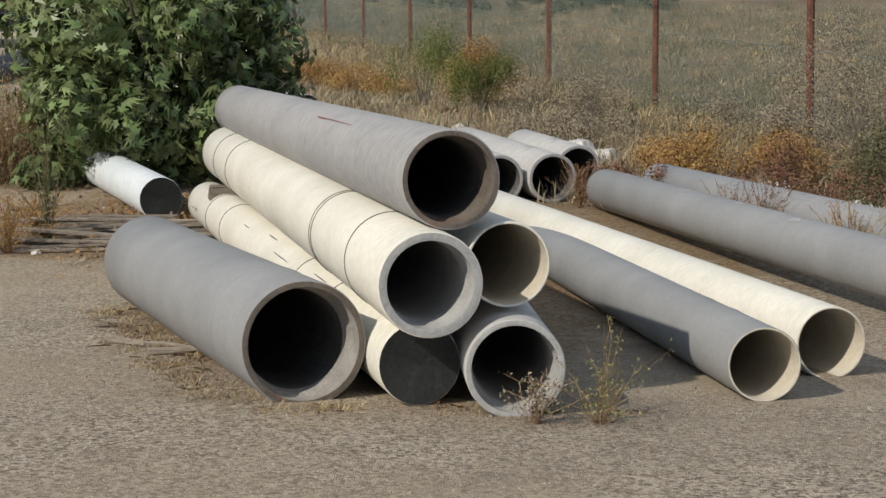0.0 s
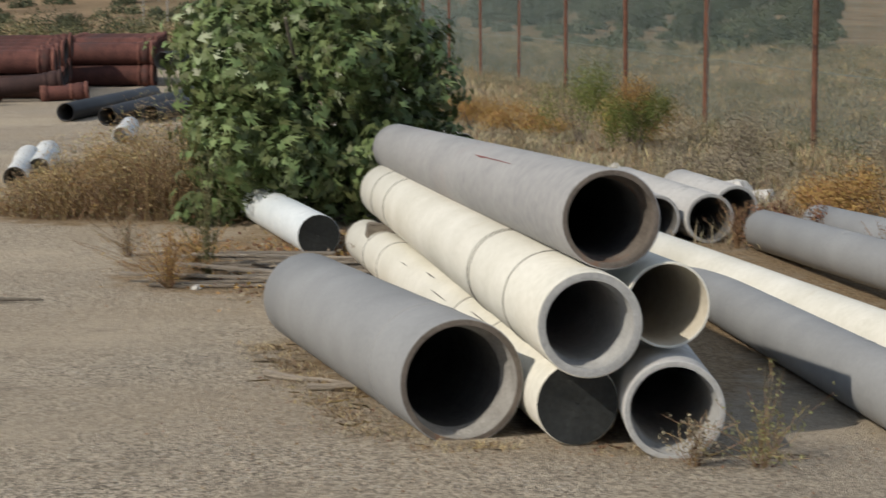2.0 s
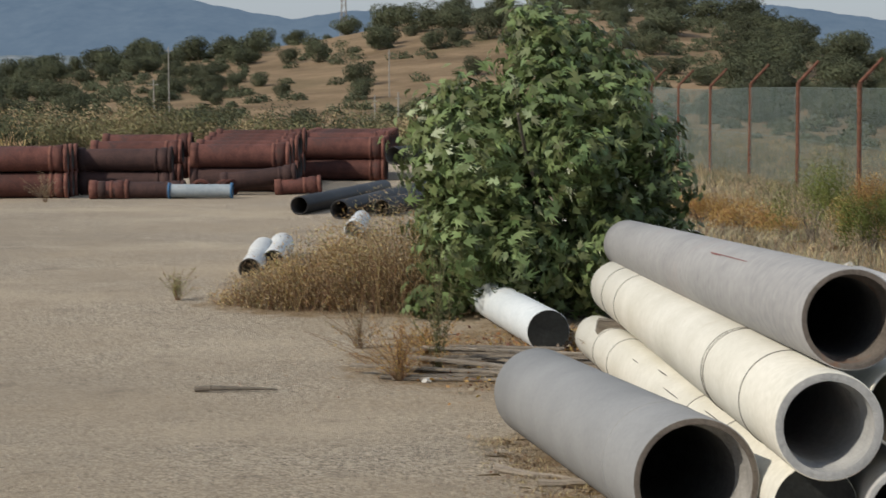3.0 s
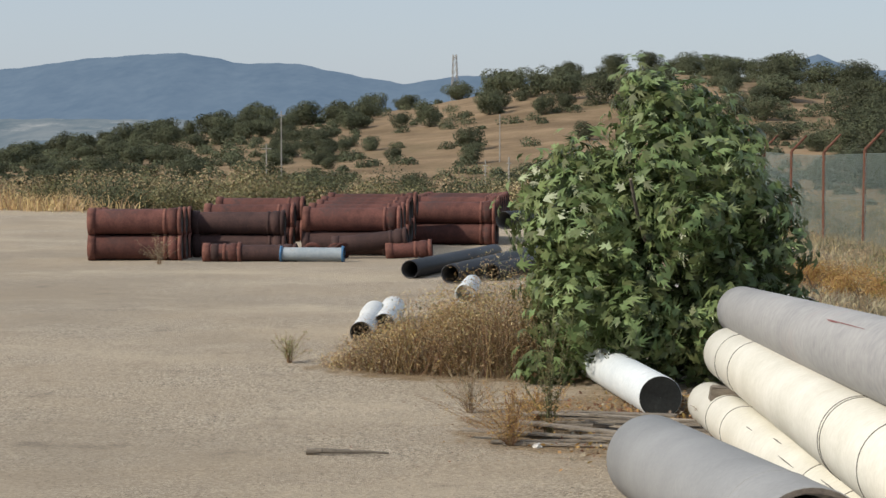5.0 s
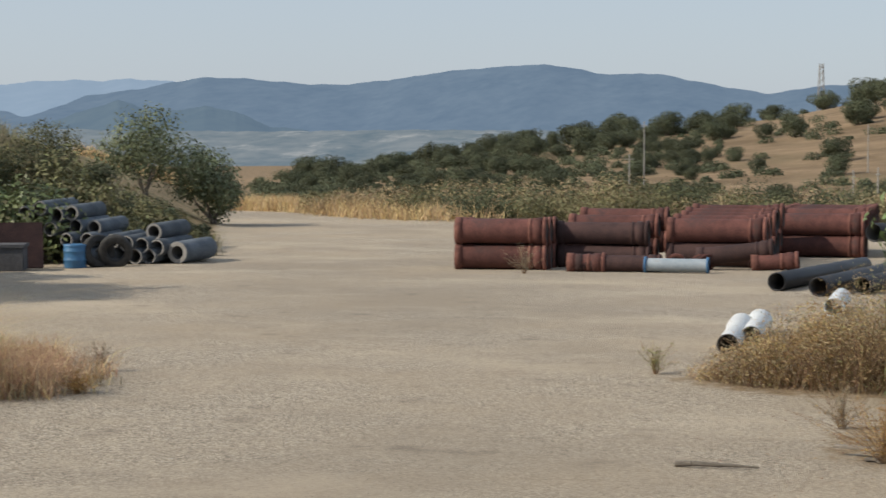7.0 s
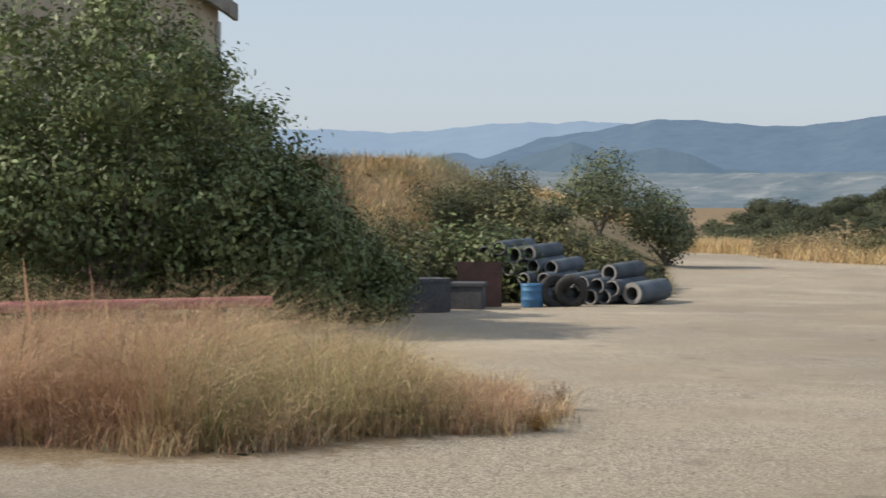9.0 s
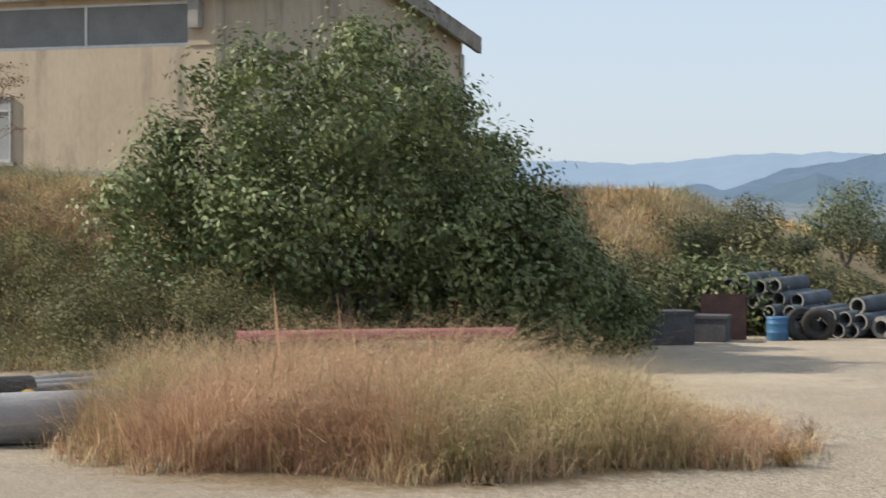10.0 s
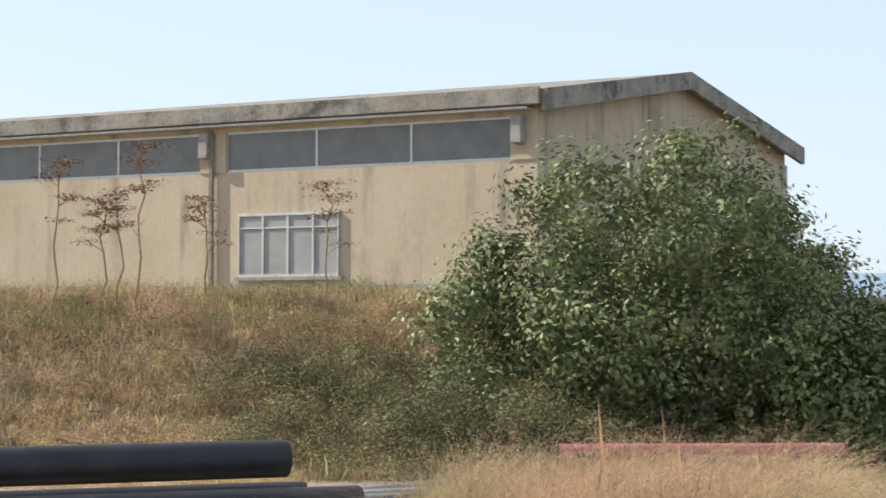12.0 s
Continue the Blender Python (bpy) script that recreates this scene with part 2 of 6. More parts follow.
WHITE = mat("white_plastic", (0.55, 0.56, 0.55), (0.72, 0.73, 0.71), 0.45, scale=4, bump=0.05)
STONE = mat("gravel_stone", (0.16, 0.14, 0.115), (0.42, 0.37, 0.30), 0.9, scale=30, bump=0, island=0.4)
BARK = mat("grey_bark", (0.10, 0.085, 0.07), (0.22, 0.19, 0.16), 0.95, scale=10, bump=0.5, stretch=(1, 1, 0.3))
FIG_LEAF = mat("fig_leaf", (0.052, 0.082, 0.028), (0.24, 0.295, 0.12), 0.38, scale=1.4, fine=5, bump=0.1, island=0.45, through=0.24, spec=0.4)
LAUREL_LEAF = mat("glossy_dark_leaf", (0.042, 0.062, 0.021), (0.25, 0.285, 0.12), 0.5, scale=0.9, fine=3, bump=0.05, island=0.38, through=0.13, spec=0.35)
OAK_LEAF = mat("oak_leaf", (0.055, 0.064, 0.036), (0.12, 0.132, 0.074), 0.8, scale=0.5, bump=0, island=0.3, through=0.15, spread=0.25)
SMALL_TREE_LEAF = mat("grey_green_leaf", (0.11, 0.135, 0.075), (0.23, 0.25, 0.14), 0.6, scale=0.8, bump=0, island=0.35, through=0.2)
BRAMBLE = mat("dull_bramble_leaf", (0.085, 0.088, 0.034), (0.235, 0.21, 0.095), 0.7, scale=0.9, fine=5, bump=0, island=0.3, through=0.15, spread=0.3)
SCRUB = mat("olive_scrub", (0.095, 0.098, 0.043), (0.215, 0.20, 0.10), 0.7, scale=1, bump=0, island=0.4, through=0.2, spread=0.2)
GREEN_BUSH = mat("yellow_green_bush", (0.085, 0.11, 0.022), (0.21, 0.23, 0.06), 0.6, scale=2, bump=0, island=0.35, through=0.25)
ORANGE_BUSH = mat("orange_dry_flowers", (0.29, 0.165, 0.06), (0.52, 0.33, 0.125), 0.8, scale=2, bump=0, island=0.3, through=0.2)
GREY_BUSH = mat("grey_dry_bush", (0.20, 0.17, 0.12), (0.40, 0.34, 0.25), 0.9, scale=2, bump=0, island=0.35, through=0.15)
RED_WEED = mat("red_brown_dock", (0.15, 0.075, 0.045), (0.28, 0.15, 0.085), 0.8, scale=2, bump=0, island=0.3, through=0.15)
STRAW = mat("dry_grass", (0.42, 0.31, 0.17), (0.66, 0.53, 0.33), 0.75, scale=0.9, fine=4, bump=0, island=0.35, through=0.3, place=True)
RUSSET = mat("russet_dry_grass", (0.43, 0.255, 0.16), (0.70, 0.49, 0.33), 0.75, scale=0.5, fine=3, bump=0, island=0.35, through=0.3, place=True)
GOLD = mat("golden_dry_grass", (0.50, 0.345, 0.17), (0.76, 0.58, 0.34), 0.75, scale=0.9, fine=4, bump=0, island=0.3, through=0.3, place=True)
OLIVE = mat("greenish_grass", (0.19, 0.195, 0.075), (0.36, 0.34, 0.16), 0.75, scale=0.9, fine=4, bump=0, island=0.35, through=0.3, place=True)
GREYGRASS = mat("grey_olive_tussock", (0.22, 0.205, 0.135), (0.42, 0.37, 0.25), 0.8, scale=0.5, fine=4, bump=0, island=0.35, through=0.2, place=True)
FIELD_TAN = mat("tan_field_tussock", (0.27, 0.20, 0.11), (0.46, 0.36, 0.215), 0.8, scale=0.7, fine=5, bump=0, island=0.15, through=0.2, place=True)
FIELD_GREY = mat("grey_field_cushion", (0.19, 0.175, 0.125), (0.31, 0.28, 0.20), 0.8, scale=0.7, fine=5, bump=0, island=0.15, through=0.15, place=True)
FIELD_OLIVE = mat("olive_field_cushion", (0.145, 0.14, 0.07), (0.25, 0.225, 0.12), 0.8, scale=0.7, fine=5, bump=0, island=0.15, through=0.15, place=True)
DRY_STALK = mat("dry_fennel_stalk", (0.17, 0.105, 0.055), (0.34, 0.23, 0.13), 0.85, scale=6, bump=0, island=0.2)
# darkened concrete: the shade under the tree is put into the colour
DARK_CONCRETE = mat("shade_dark_concrete", (0.055, 0.055, 0.06), (0.11, 0.11, 0.115), 0.9, scale=3, fine=30, bump=0.3)
# tree shade over the pipe pile is put into this dark grey
PILE_GREY = mat("shaded_blue_grey_concrete", (0.05, 0.062, 0.075), (0.14, 0.16, 0.18), 0.8, scale=3, fine=40, bump=0.3, spread=0.35)
UMBEL = mat("brown_umbel", (0.15, 0.075, 0.045), (0.29, 0.16, 0.10), 0.9, scale=6, bump=0, island=0.3)
ROCK = mat("pale_rubble", (0.42, 0.41, 0.39), (0.66, 0.65, 0.62), 0.9, scale=8, bump=0.4)
GROUND = ground_material()

# ---- building blocks ----
rng = np.random.default_rng(7)


def mesh_np(name, verts, faces):
    """A mesh from an array of places and an array of faces that all have the same number of corners."""
    verts, faces = np.asarray(verts, np.float32), np.asarray(faces, np.int32)
    me = bpy.data.meshes.new(name)
    me.vertices.add(len(verts))
    me.vertices.foreach_set("co", verts.ravel())
    k = faces.shape[1]
    me.loops.add(faces.size)
    me.loops.foreach_set("vertex_index", faces.ravel())
    me.polygons.add(len(faces))
    me.polygons.foreach_set("loop_start", np.arange(0, faces.size, k, dtype=np.int32))
    me.update(calc_edges=True)
    return me


def part(name, data, material, parent, label="", m=None, smooth=False):
    """ONE mesh object under a thing or a part, from a bmesh or a mesh."""
    if isinstance(data, bmesh.types.BMesh):
        me = bpy.data.meshes.new(name)
        data.to_mesh(me)
        data.free()
    else:
        me = data
    if material and not me.materials:
        me.materials.append(material)
    if smooth:
        me.polygons.foreach_set("use_smooth", [True] * len(me.polygons))
    ob = new(name, me)
    ob.parent = parent
    if m is not None:
        ob.matrix_basis = m
    if label:
        ob["label"] = label
    return ob


def thing(name, label, category, m, group="", kind=""):
    ob = new(name)
    ob.empty_display_size = 0.1
    ob.matrix_basis = m
    return tagged(ob, label, category, group, kind)


def single(name, data, material, label, category, m=None, group="", kind="", smooth=False):
    ob = part(name, data, material, None, "", m, smooth)
    return tagged(ob, label, category, group, kind)


def box(bm, size, at=(0, 0, 0), bevel=0.0, turn=None):
    made = bmesh.ops.create_cube(bm, size=1)["verts"]
    bmesh.ops.scale(bm, vec=size, verts=made)
    if bevel:
        edges = list({e for v in made for e in v.link_edges})
        made = list({v for f in bmesh.ops.bevel(bm, geom=edges, offset=bevel, segments=2, affect="EDGES")["faces"] for v in f.verts} | {v for v in made if v.is_valid})
    m = Matrix.Translation(at) @ (turn.to_4x4() if turn else Matrix())
    bmesh.ops.transform(bm, matrix=m, verts=made)
    return bm


def boxed(size, at=(0, 0, 0), bevel=0.0, turn=None):
    return box(bmesh.new(), size, at, bevel, turn)


def lathe(profile, seg=40, wobble=0.0):
    """A surface turned about the local y axis from (radius, y) pairs."""
    p = np.array(profile, float)
    a = np.linspace(0, 2 * np.pi, seg, endpoint=False)
    r = p[:, :1] * (1 + wobble * np.sin(3 * a + 1)[None, :])
    v = np.stack([r * np.cos(a), np.repeat(p[:, 1:], seg, 1), r * np.sin(a)], -1).reshape(-1, 3)
    i, j = np.meshgrid(np.arange(len(p) - 1), np.arange(seg), indexing="ij")
    k = (j + 1) % seg
    f = np.stack([i * seg + j, (i + 1) * seg + j, (i + 1) * seg + k, i * seg + k], -1).reshape(-1, 4)
    me = mesh_np("turned", v, f)
    me.polygons.foreach_set("use_smooth", [True] * len(f))
    return me


def disc(r, y=0.0, seg=40, dent=0.0):
    """A slightly sagging round sheet across the local y axis."""
    rings = [0.02 * r, 0.35 * r, 0.7 * r, r]
    return lathe([(q, y + dent * (1 - (q / r) ** 2)) for q in rings], seg)


def along(p, q):
    """The pose with its origin at p and its y axis towards q."""
    p, q = Vector(p), Vector(q)
    y = (q - p).normalized()
    x = y.cross(Vector((0, 0, 1))).normalized()
    return Matrix.Translation(p) @ Matrix((x, y, x.cross(y))).transposed().to_4x4()


def rod(bm, p, q, r0, r1=None, seg=6):
    p, q = Vector(p), Vector(q)
    d = q - p
    m = Matrix.Translation((p + q) / 2) @ d.to_track_quat("Z", "Y").to_matrix().to_4x4()
    bmesh.ops.create_cone(bm, cap_ends=True, segments=seg, radius1=r0, radius2=r0 if r1 is None else r1, depth=d.length, matrix=m)
    return bm


# ---- the lie of the land ----
def ease(d, a, w):
    v = (np.asarray(d, float) - a) / w
    return w * np.logaddexp(0, v)


def smooth01(v):
    v = np.clip(v, 0, 1)
    return v * v * (3 - 2 * v)


def land(x, y):
    """The height of the ground: a yard that falls gently away, a bank on one side, a hill and a valley beyond."""
    x, y = np.asarray(x, float), np.asarray(y, float)
    d, az = np.hypot(x, y) + 1e-6, np.degrees(np.arctan2(-x, y))
    z = -0.08 * ease(d, 6, 0.4) + 0.065 * ease(d, 12, 1.0)
    z = np.where(d > 80, -1.5 - 0.02 * (d - 80), z)
    # the hill
    foot = np.interp(az, [-60, 2, 8, 40], [56, 58, 74, 92])
    rise = np.interp(az, [-80, -12, -3, 2, 6, 9, 11.5, 13, 15, 17.5, 20, 24, 28, 32, 40, 90],
                     [-1.6, -1.3, -0.9, 0.8, 1.35, 1.45, 1.2, 0.9, 0.52, 0.14, -0.14, -0.6, -1.1, -1.65, -1.9, -1.9])
    top = np.interp(az, [-60, 3, 10, 20, 30], [150, 210, 230, 200, 170])
    zt = 1.75 + top * np.tan(np.radians(rise))
    up = smooth01((d - foot) / (top - foot))
    z = np.where(d > foot, z * (1 - up) + zt * up, z)
    z = np.where(d > top, zt + (-38 - zt) * smooth01((d - top) / 700), z)
    # the bank
    toe = np.interp(az, [31, 46, 53, 100], [40.5, 41, 30.5, 29])
    crest = np.interp(az, [31, 46, 53, 100], [48, 49, 39, 38])
    zb = np.interp(az, [31.5, 33.2, 36.3, 39, 43, 50, 54, 57, 100], [-1.5, -0.8, 0.8, 2.0, 2.1, 1.9, 1.75, 2.15, 2.2])
    on = smooth01((d - toe) / (crest - toe)) * smooth01((az - 31.5) / 2) * smooth01((150 - d) / 60)
    z = z * (1 - on) + np.maximum(z, zb) * on
    rough = np.sin(1.7 * x + 0.6 * y) * np.sin(0.9 * y - 1.1 * x) * 0.02 + np.sin(0.31 * x) * np.sin(0.27 * y + 1) * 0.05
    return z + rough * smooth01((d - 26) / 20)


def at(az, d, up=0.0):
    """The place on the ground at a bearing to the left of straight ahead and a distance, so much above the ground."""
    x, y = -d * math.sin(radians(az)), d * math.cos(radians(az))
    return Vector((x, y, float(land(x, y)) + up))


FENCE = [(3.82 - 1.113 * k, 19.9 + 4.53 * k) for k in range(-2, 14)]


def past_fence(x, y):
    """How far a place lies beyond the fence line, in metres."""
    return ((np.asarray(x) - 3.82) * 4.53 + (np.asarray(y) - 19.9) * 1.113) / 4.665


def build_ground():
    azs = np.radians(np.concatenate([np.arange(-180, -24, 6), np.arange(-24, 84, 0.6), np.arange(84, 180, 6)]))
    ds = np.concatenate([[0.005, 0.4, 1.2, 2.4, 3.6], np.geomspace(4.5, 4600, 190)])
    a, d = np.meshgrid(azs, ds)
    x, y = -d * np.sin(a), d * np.cos(a)
    z = land(x, y)
    na, nd = len(azs), len(ds)
    v = np.concatenate([np.stack([x, y, z], -1).reshape(-1, 3)])
    i, j = np.meshgrid(np.arange(nd - 1), np.arange(na), indexing="ij")
    k = (j + 1) % na
    f = np.stack([i * na + j, i * na + k, (i + 1) * na + k, (i + 1) * na + j], -1).reshape(-1, 4)
    me = mesh_np("ground", v, f)
    me.polygons.foreach_set("use_smooth", [True] * len(f))
    x, y = v[:, 0], v[:, 1]
    d, az = np.hypot(x, y), np.degrees(np.arctan2(-x, y))
    field = smooth01((past_fence(x, y) + 2.2) / 1.6)
    far = np.interp(az, [0, 10, 22, 26, 31, 33, 40], [52, 52, 60, 64, 80, 90, 90])
    field = np.maximum(field, smooth01((d - far) / 4))
    toe = np.interp(az, [31, 46, 53, 100], [40.5, 41, 29.5, 28])
    field = np.maximum(field, smooth01((d - toe) / 1.5) * smooth01((az - 31.5) / 1.5))
    litter = np.exp(-(((x + 0.3) / 1.6) ** 2 + ((y - 10.6) / 3.4) ** 2) ** 2) * 0.75
    litter = np.maximum(litter, np.exp(-(((x + 2.3) / 1.5) ** 2 + ((y - 14.3) / 2.2) ** 2) ** 2) * 0.8)
    litter = np.maximum(litter, np.exp(-(((x + 4.2) / 2.0) ** 2 + ((y - 17.6) / 1.4) ** 2) ** 2) * 0.8)
    litter = np.maximum(litter, 0.62 * smooth01((past_fence(x, y) + 9) / 5) * smooth01((y - 9) / 4))
    litter = np.maximum(litter, np.exp(-(((x + 13.5) / 3.2) ** 2 + ((y - 12.2) / 3.4) ** 2) ** 2) * 0.8)
    hill = smooth01((d - np.interp(az, [-60, 2, 8, 40], [62, 66, 82, 100])) / 18) * smooth01((46 - az) / 4)
    for key, val in (("field", field), ("litter", litter), ("hill", hill)):
        at_ = me.attributes.new(key, "FLOAT", "POINT")
        at_.data.foreach_set("value", np.asarray(val, np.float32))
    single("ground", me, GROUND, "dusty gravel yard running out into dry grass and a hill", "ground", kind="structure")


build_ground()


def ridge(name, label, dist, base, profile, material):
    """A far range of hills: a sloping sheet with an uneven top."""
    az0, az1 = profile[0][0], profile[-1][0]
    azs = np.linspace(az0, az1, 260)
    el = np.interp(azs, [p[0] for p in profile], [p[1] for p in profile])
    jag = 0.012 * np.sin(azs * 5.1) + 0.008 * np.sin(azs * 11.3 + 1) + 0.005 * np.sin(azs * 27)
    rows = []
    for k in np.linspace(0, 1, 9):
        dd = dist * (0.82 + 0.18 * k)
        zz = base + (1.75 + dist * np.tan(np.radians(el + jag * k ** 6)) - base) * k ** 0.8 * (1 + 0.06 * np.sin(azs * 3 + 6 * k) * (1 - k))
        rows.append(np.stack([-dd * np.sin(np.radians(azs)), dd * np.cos(np.radians(azs)), zz], -1))
    v = np.concatenate(rows)
    n = len(azs)
    i, j = np.meshgrid(np.arange(8), np.arange(n - 1), indexing="ij")
    f = np.stack([i * n + j + 1, i * n + j, (i + 1) * n + j, (i + 1) * n + j + 1], -1).reshape(-1, 4)
    single(name, mesh_np(name, v, f), material, label, "mountains", kind="structure", smooth=True)


# the glow given to each range stands in for haze
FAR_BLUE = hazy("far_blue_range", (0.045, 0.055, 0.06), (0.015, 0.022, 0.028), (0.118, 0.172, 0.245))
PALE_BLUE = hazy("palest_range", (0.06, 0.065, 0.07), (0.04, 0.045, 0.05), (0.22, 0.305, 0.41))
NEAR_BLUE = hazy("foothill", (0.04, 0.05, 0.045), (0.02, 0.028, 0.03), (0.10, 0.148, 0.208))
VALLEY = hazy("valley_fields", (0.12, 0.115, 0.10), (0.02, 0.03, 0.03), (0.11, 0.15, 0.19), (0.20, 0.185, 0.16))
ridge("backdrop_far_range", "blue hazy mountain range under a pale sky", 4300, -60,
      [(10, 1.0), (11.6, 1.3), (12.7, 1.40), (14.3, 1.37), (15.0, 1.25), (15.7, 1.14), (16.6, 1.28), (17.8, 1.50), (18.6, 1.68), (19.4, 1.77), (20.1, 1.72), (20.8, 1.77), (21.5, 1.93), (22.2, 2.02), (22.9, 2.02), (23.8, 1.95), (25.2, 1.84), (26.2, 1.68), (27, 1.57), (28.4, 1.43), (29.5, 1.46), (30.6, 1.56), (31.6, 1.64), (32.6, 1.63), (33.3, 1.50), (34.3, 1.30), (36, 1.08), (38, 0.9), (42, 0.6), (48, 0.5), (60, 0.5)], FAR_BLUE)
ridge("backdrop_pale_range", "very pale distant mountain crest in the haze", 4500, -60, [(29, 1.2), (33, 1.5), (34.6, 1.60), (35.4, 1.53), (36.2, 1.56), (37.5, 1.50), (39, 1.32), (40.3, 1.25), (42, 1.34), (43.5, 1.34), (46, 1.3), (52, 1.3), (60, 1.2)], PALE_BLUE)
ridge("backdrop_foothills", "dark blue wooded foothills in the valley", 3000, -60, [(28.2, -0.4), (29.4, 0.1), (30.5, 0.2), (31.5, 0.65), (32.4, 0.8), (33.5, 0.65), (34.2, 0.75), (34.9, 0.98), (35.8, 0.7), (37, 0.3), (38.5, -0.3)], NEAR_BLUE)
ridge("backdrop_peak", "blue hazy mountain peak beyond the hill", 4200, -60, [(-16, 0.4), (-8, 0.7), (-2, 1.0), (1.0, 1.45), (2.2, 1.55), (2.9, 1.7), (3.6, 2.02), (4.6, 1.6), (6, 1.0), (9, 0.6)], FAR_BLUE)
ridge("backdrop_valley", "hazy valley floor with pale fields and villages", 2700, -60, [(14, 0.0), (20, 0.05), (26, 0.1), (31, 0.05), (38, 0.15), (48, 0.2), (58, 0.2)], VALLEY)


# ---- pipes ----
def flat(me):
    """The same mesh with plane faces, for cut ends."""
    me.polygons.foreach_set("use_smooth", [False] * len(me.polygons))
    return me


def pipe(name, label, front, back, r, wall, coat, rim, bore, group="", cap=None, bands=(), socket=0.0, marks=(), seg=44, band_material=None, mouth=None):
    """A pipe lying with its front end at one place and its back end at another: barrel, end rims, bore, a sheet over the end, bands."""
    m = along(front, back)
    length = (Vector(back) - Vector(front)).length
    ob = thing(name, label, "pipe", m, group)
    e = min(0.005, wall * 0.35)
    part("barrel", lathe([(r - e, 0.0), (r - 0.3 * e, 0.3 * e), (r, e), (r, length * 0.33), (r, length * 0.66), (r, length - e), (r - e, length)], seg), coat, ob)
    inner = r - wall
    part("end_rim", flat(lathe([(r - e, 0.0), (r - wall * 0.5, -0.001), (inner + socket, 0.0)], seg)), rim, ob)
    if socket:
        prof = [(inner + socket, 0.0), (inner + socket, 0.10), (inner + 0.3 * socket, 0.115), (inner + 0.3 * socket, 0.15), (inner, 0.165), (inner, length * 0.5), (inner, length)]
    else:
        prof = [(inner, 0.0), (inner, length * 0.5), (inner, length)]
    if socket:
        part("mouth", lathe(prof[:5], seg), mouth or rim, ob)
        prof = prof[4:]
    part("bore", lathe(prof, seg), bore, ob)
    part("back_rim", lathe([(inner, length), (r - e, length)], seg), rim, ob)
    if cap:
        part("end_sheet", disc(r - 0.004, -0.004, seg, 0.012), cap, ob, "black plastic sheet over the end")
    for y, wide in bands:
        b = part("band", lathe([(r, y), (r + 0.0035, y + 0.001), (r + 0.0035, y + wide), (r, y + wide + 0.001)], seg), band_material or SEAM, ob)
    for k, (y, turn, long, wide, mt) in enumerate(marks):
        # a scuff or painted streak that hugs the barrel
        a = radians(turn)
        n = 8
        v, f = [], []
        for q in range(n + 1):
            yy = y + long * q / n
            half = wide * (0.35 + 0.65 * math.sin(math.pi * (q + 0.5) / (n + 1)))
            for sgn in (-1, 1):
                b = a + sgn * half / r + min(0.05, 0.6 * wide) * math.sin(q * 1.7 + k)
                v.append(((r + 0.002) * math.cos(b), yy, (r + 0.002) * math.sin(b)))
        f = [(2 * q, 2 * q + 1, 2 * q + 3, 2 * q + 2) for q in range(n)]
        part("paint_mark", mesh_np("paint_mark", v, f), mt, ob)
    return ob


MAROON = mat("maroon_paint_streak", (0.16, 0.05, 0.05), (0.26, 0.12, 0.11), 0.8, scale=12, bump=0)
CHALK = mat("chalky_scuff", (0.30, 0.30, 0.30), (0.42, 0.42, 0.41), 0.9, scale=12, bump=0)
STACK = "pipes in the near stack"
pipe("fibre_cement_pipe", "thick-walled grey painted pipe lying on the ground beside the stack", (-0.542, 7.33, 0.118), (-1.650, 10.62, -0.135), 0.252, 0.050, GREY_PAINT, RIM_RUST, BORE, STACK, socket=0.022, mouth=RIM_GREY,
     bands=((0.55, 0.002),), band_material=GREY_PAINT)
pipe("fibre_cement_pipe", "cream painted pipe with dark seam rings in the second layer", (-0.045, 6.98, 0.42), (-1.60, 14.3, 0.03), 0.200, 0.046, CREAM, RIM_PALE, BORE_PALE, STACK, socket=0.012,
     bands=((0.76, 0.004), (1.74, 0.004), (1.80, 0.003), (5.75, 0.007), (6.6, 0.007)))
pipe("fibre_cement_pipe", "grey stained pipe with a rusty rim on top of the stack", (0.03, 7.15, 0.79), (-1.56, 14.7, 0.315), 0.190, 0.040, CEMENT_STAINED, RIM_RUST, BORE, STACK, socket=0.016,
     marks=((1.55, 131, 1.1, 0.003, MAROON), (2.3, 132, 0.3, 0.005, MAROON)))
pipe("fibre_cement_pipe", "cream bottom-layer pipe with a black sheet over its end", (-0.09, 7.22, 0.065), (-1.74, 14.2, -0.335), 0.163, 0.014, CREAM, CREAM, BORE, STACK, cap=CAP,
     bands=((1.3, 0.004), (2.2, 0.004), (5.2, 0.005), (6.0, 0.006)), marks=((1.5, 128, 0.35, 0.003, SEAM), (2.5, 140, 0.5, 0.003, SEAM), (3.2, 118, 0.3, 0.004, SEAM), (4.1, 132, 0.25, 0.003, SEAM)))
pipe("fibre_cement_pipe", "pale grey open pipe at the bottom of the stack behind weeds", (0.272, 7.0, 0.095), (0.02, 12.0, -0.27), 0.190, 0.036, CEMENT, RIM_PALE, BORE_PALE, STACK, socket=0.012)
pipe("plastic_pipe", "thin-walled cream pipe in the middle of the stack", (0.25, 7.22, 0.455), (-0.98, 13.2, 0.06), 0.166, 0.010, CREAM, CREAM, BORE_CREAM, STACK)
pipe("plastic_pipe", "long thin-walled grey pipe lying beside the stack", (1.268, 7.38, 0.025), (0.62, 12.4, -0.345), 0.150, 0.009, GREY_PAINT, BORE_CREAM, BORE_CREAM, STACK, marks=((0.6, 60, 0.12, 0.02, CHALK), (0.95, 75, 0.10, 0.03, CHALK), (1.9, 40, 0.10, 0.02, CHALK)))
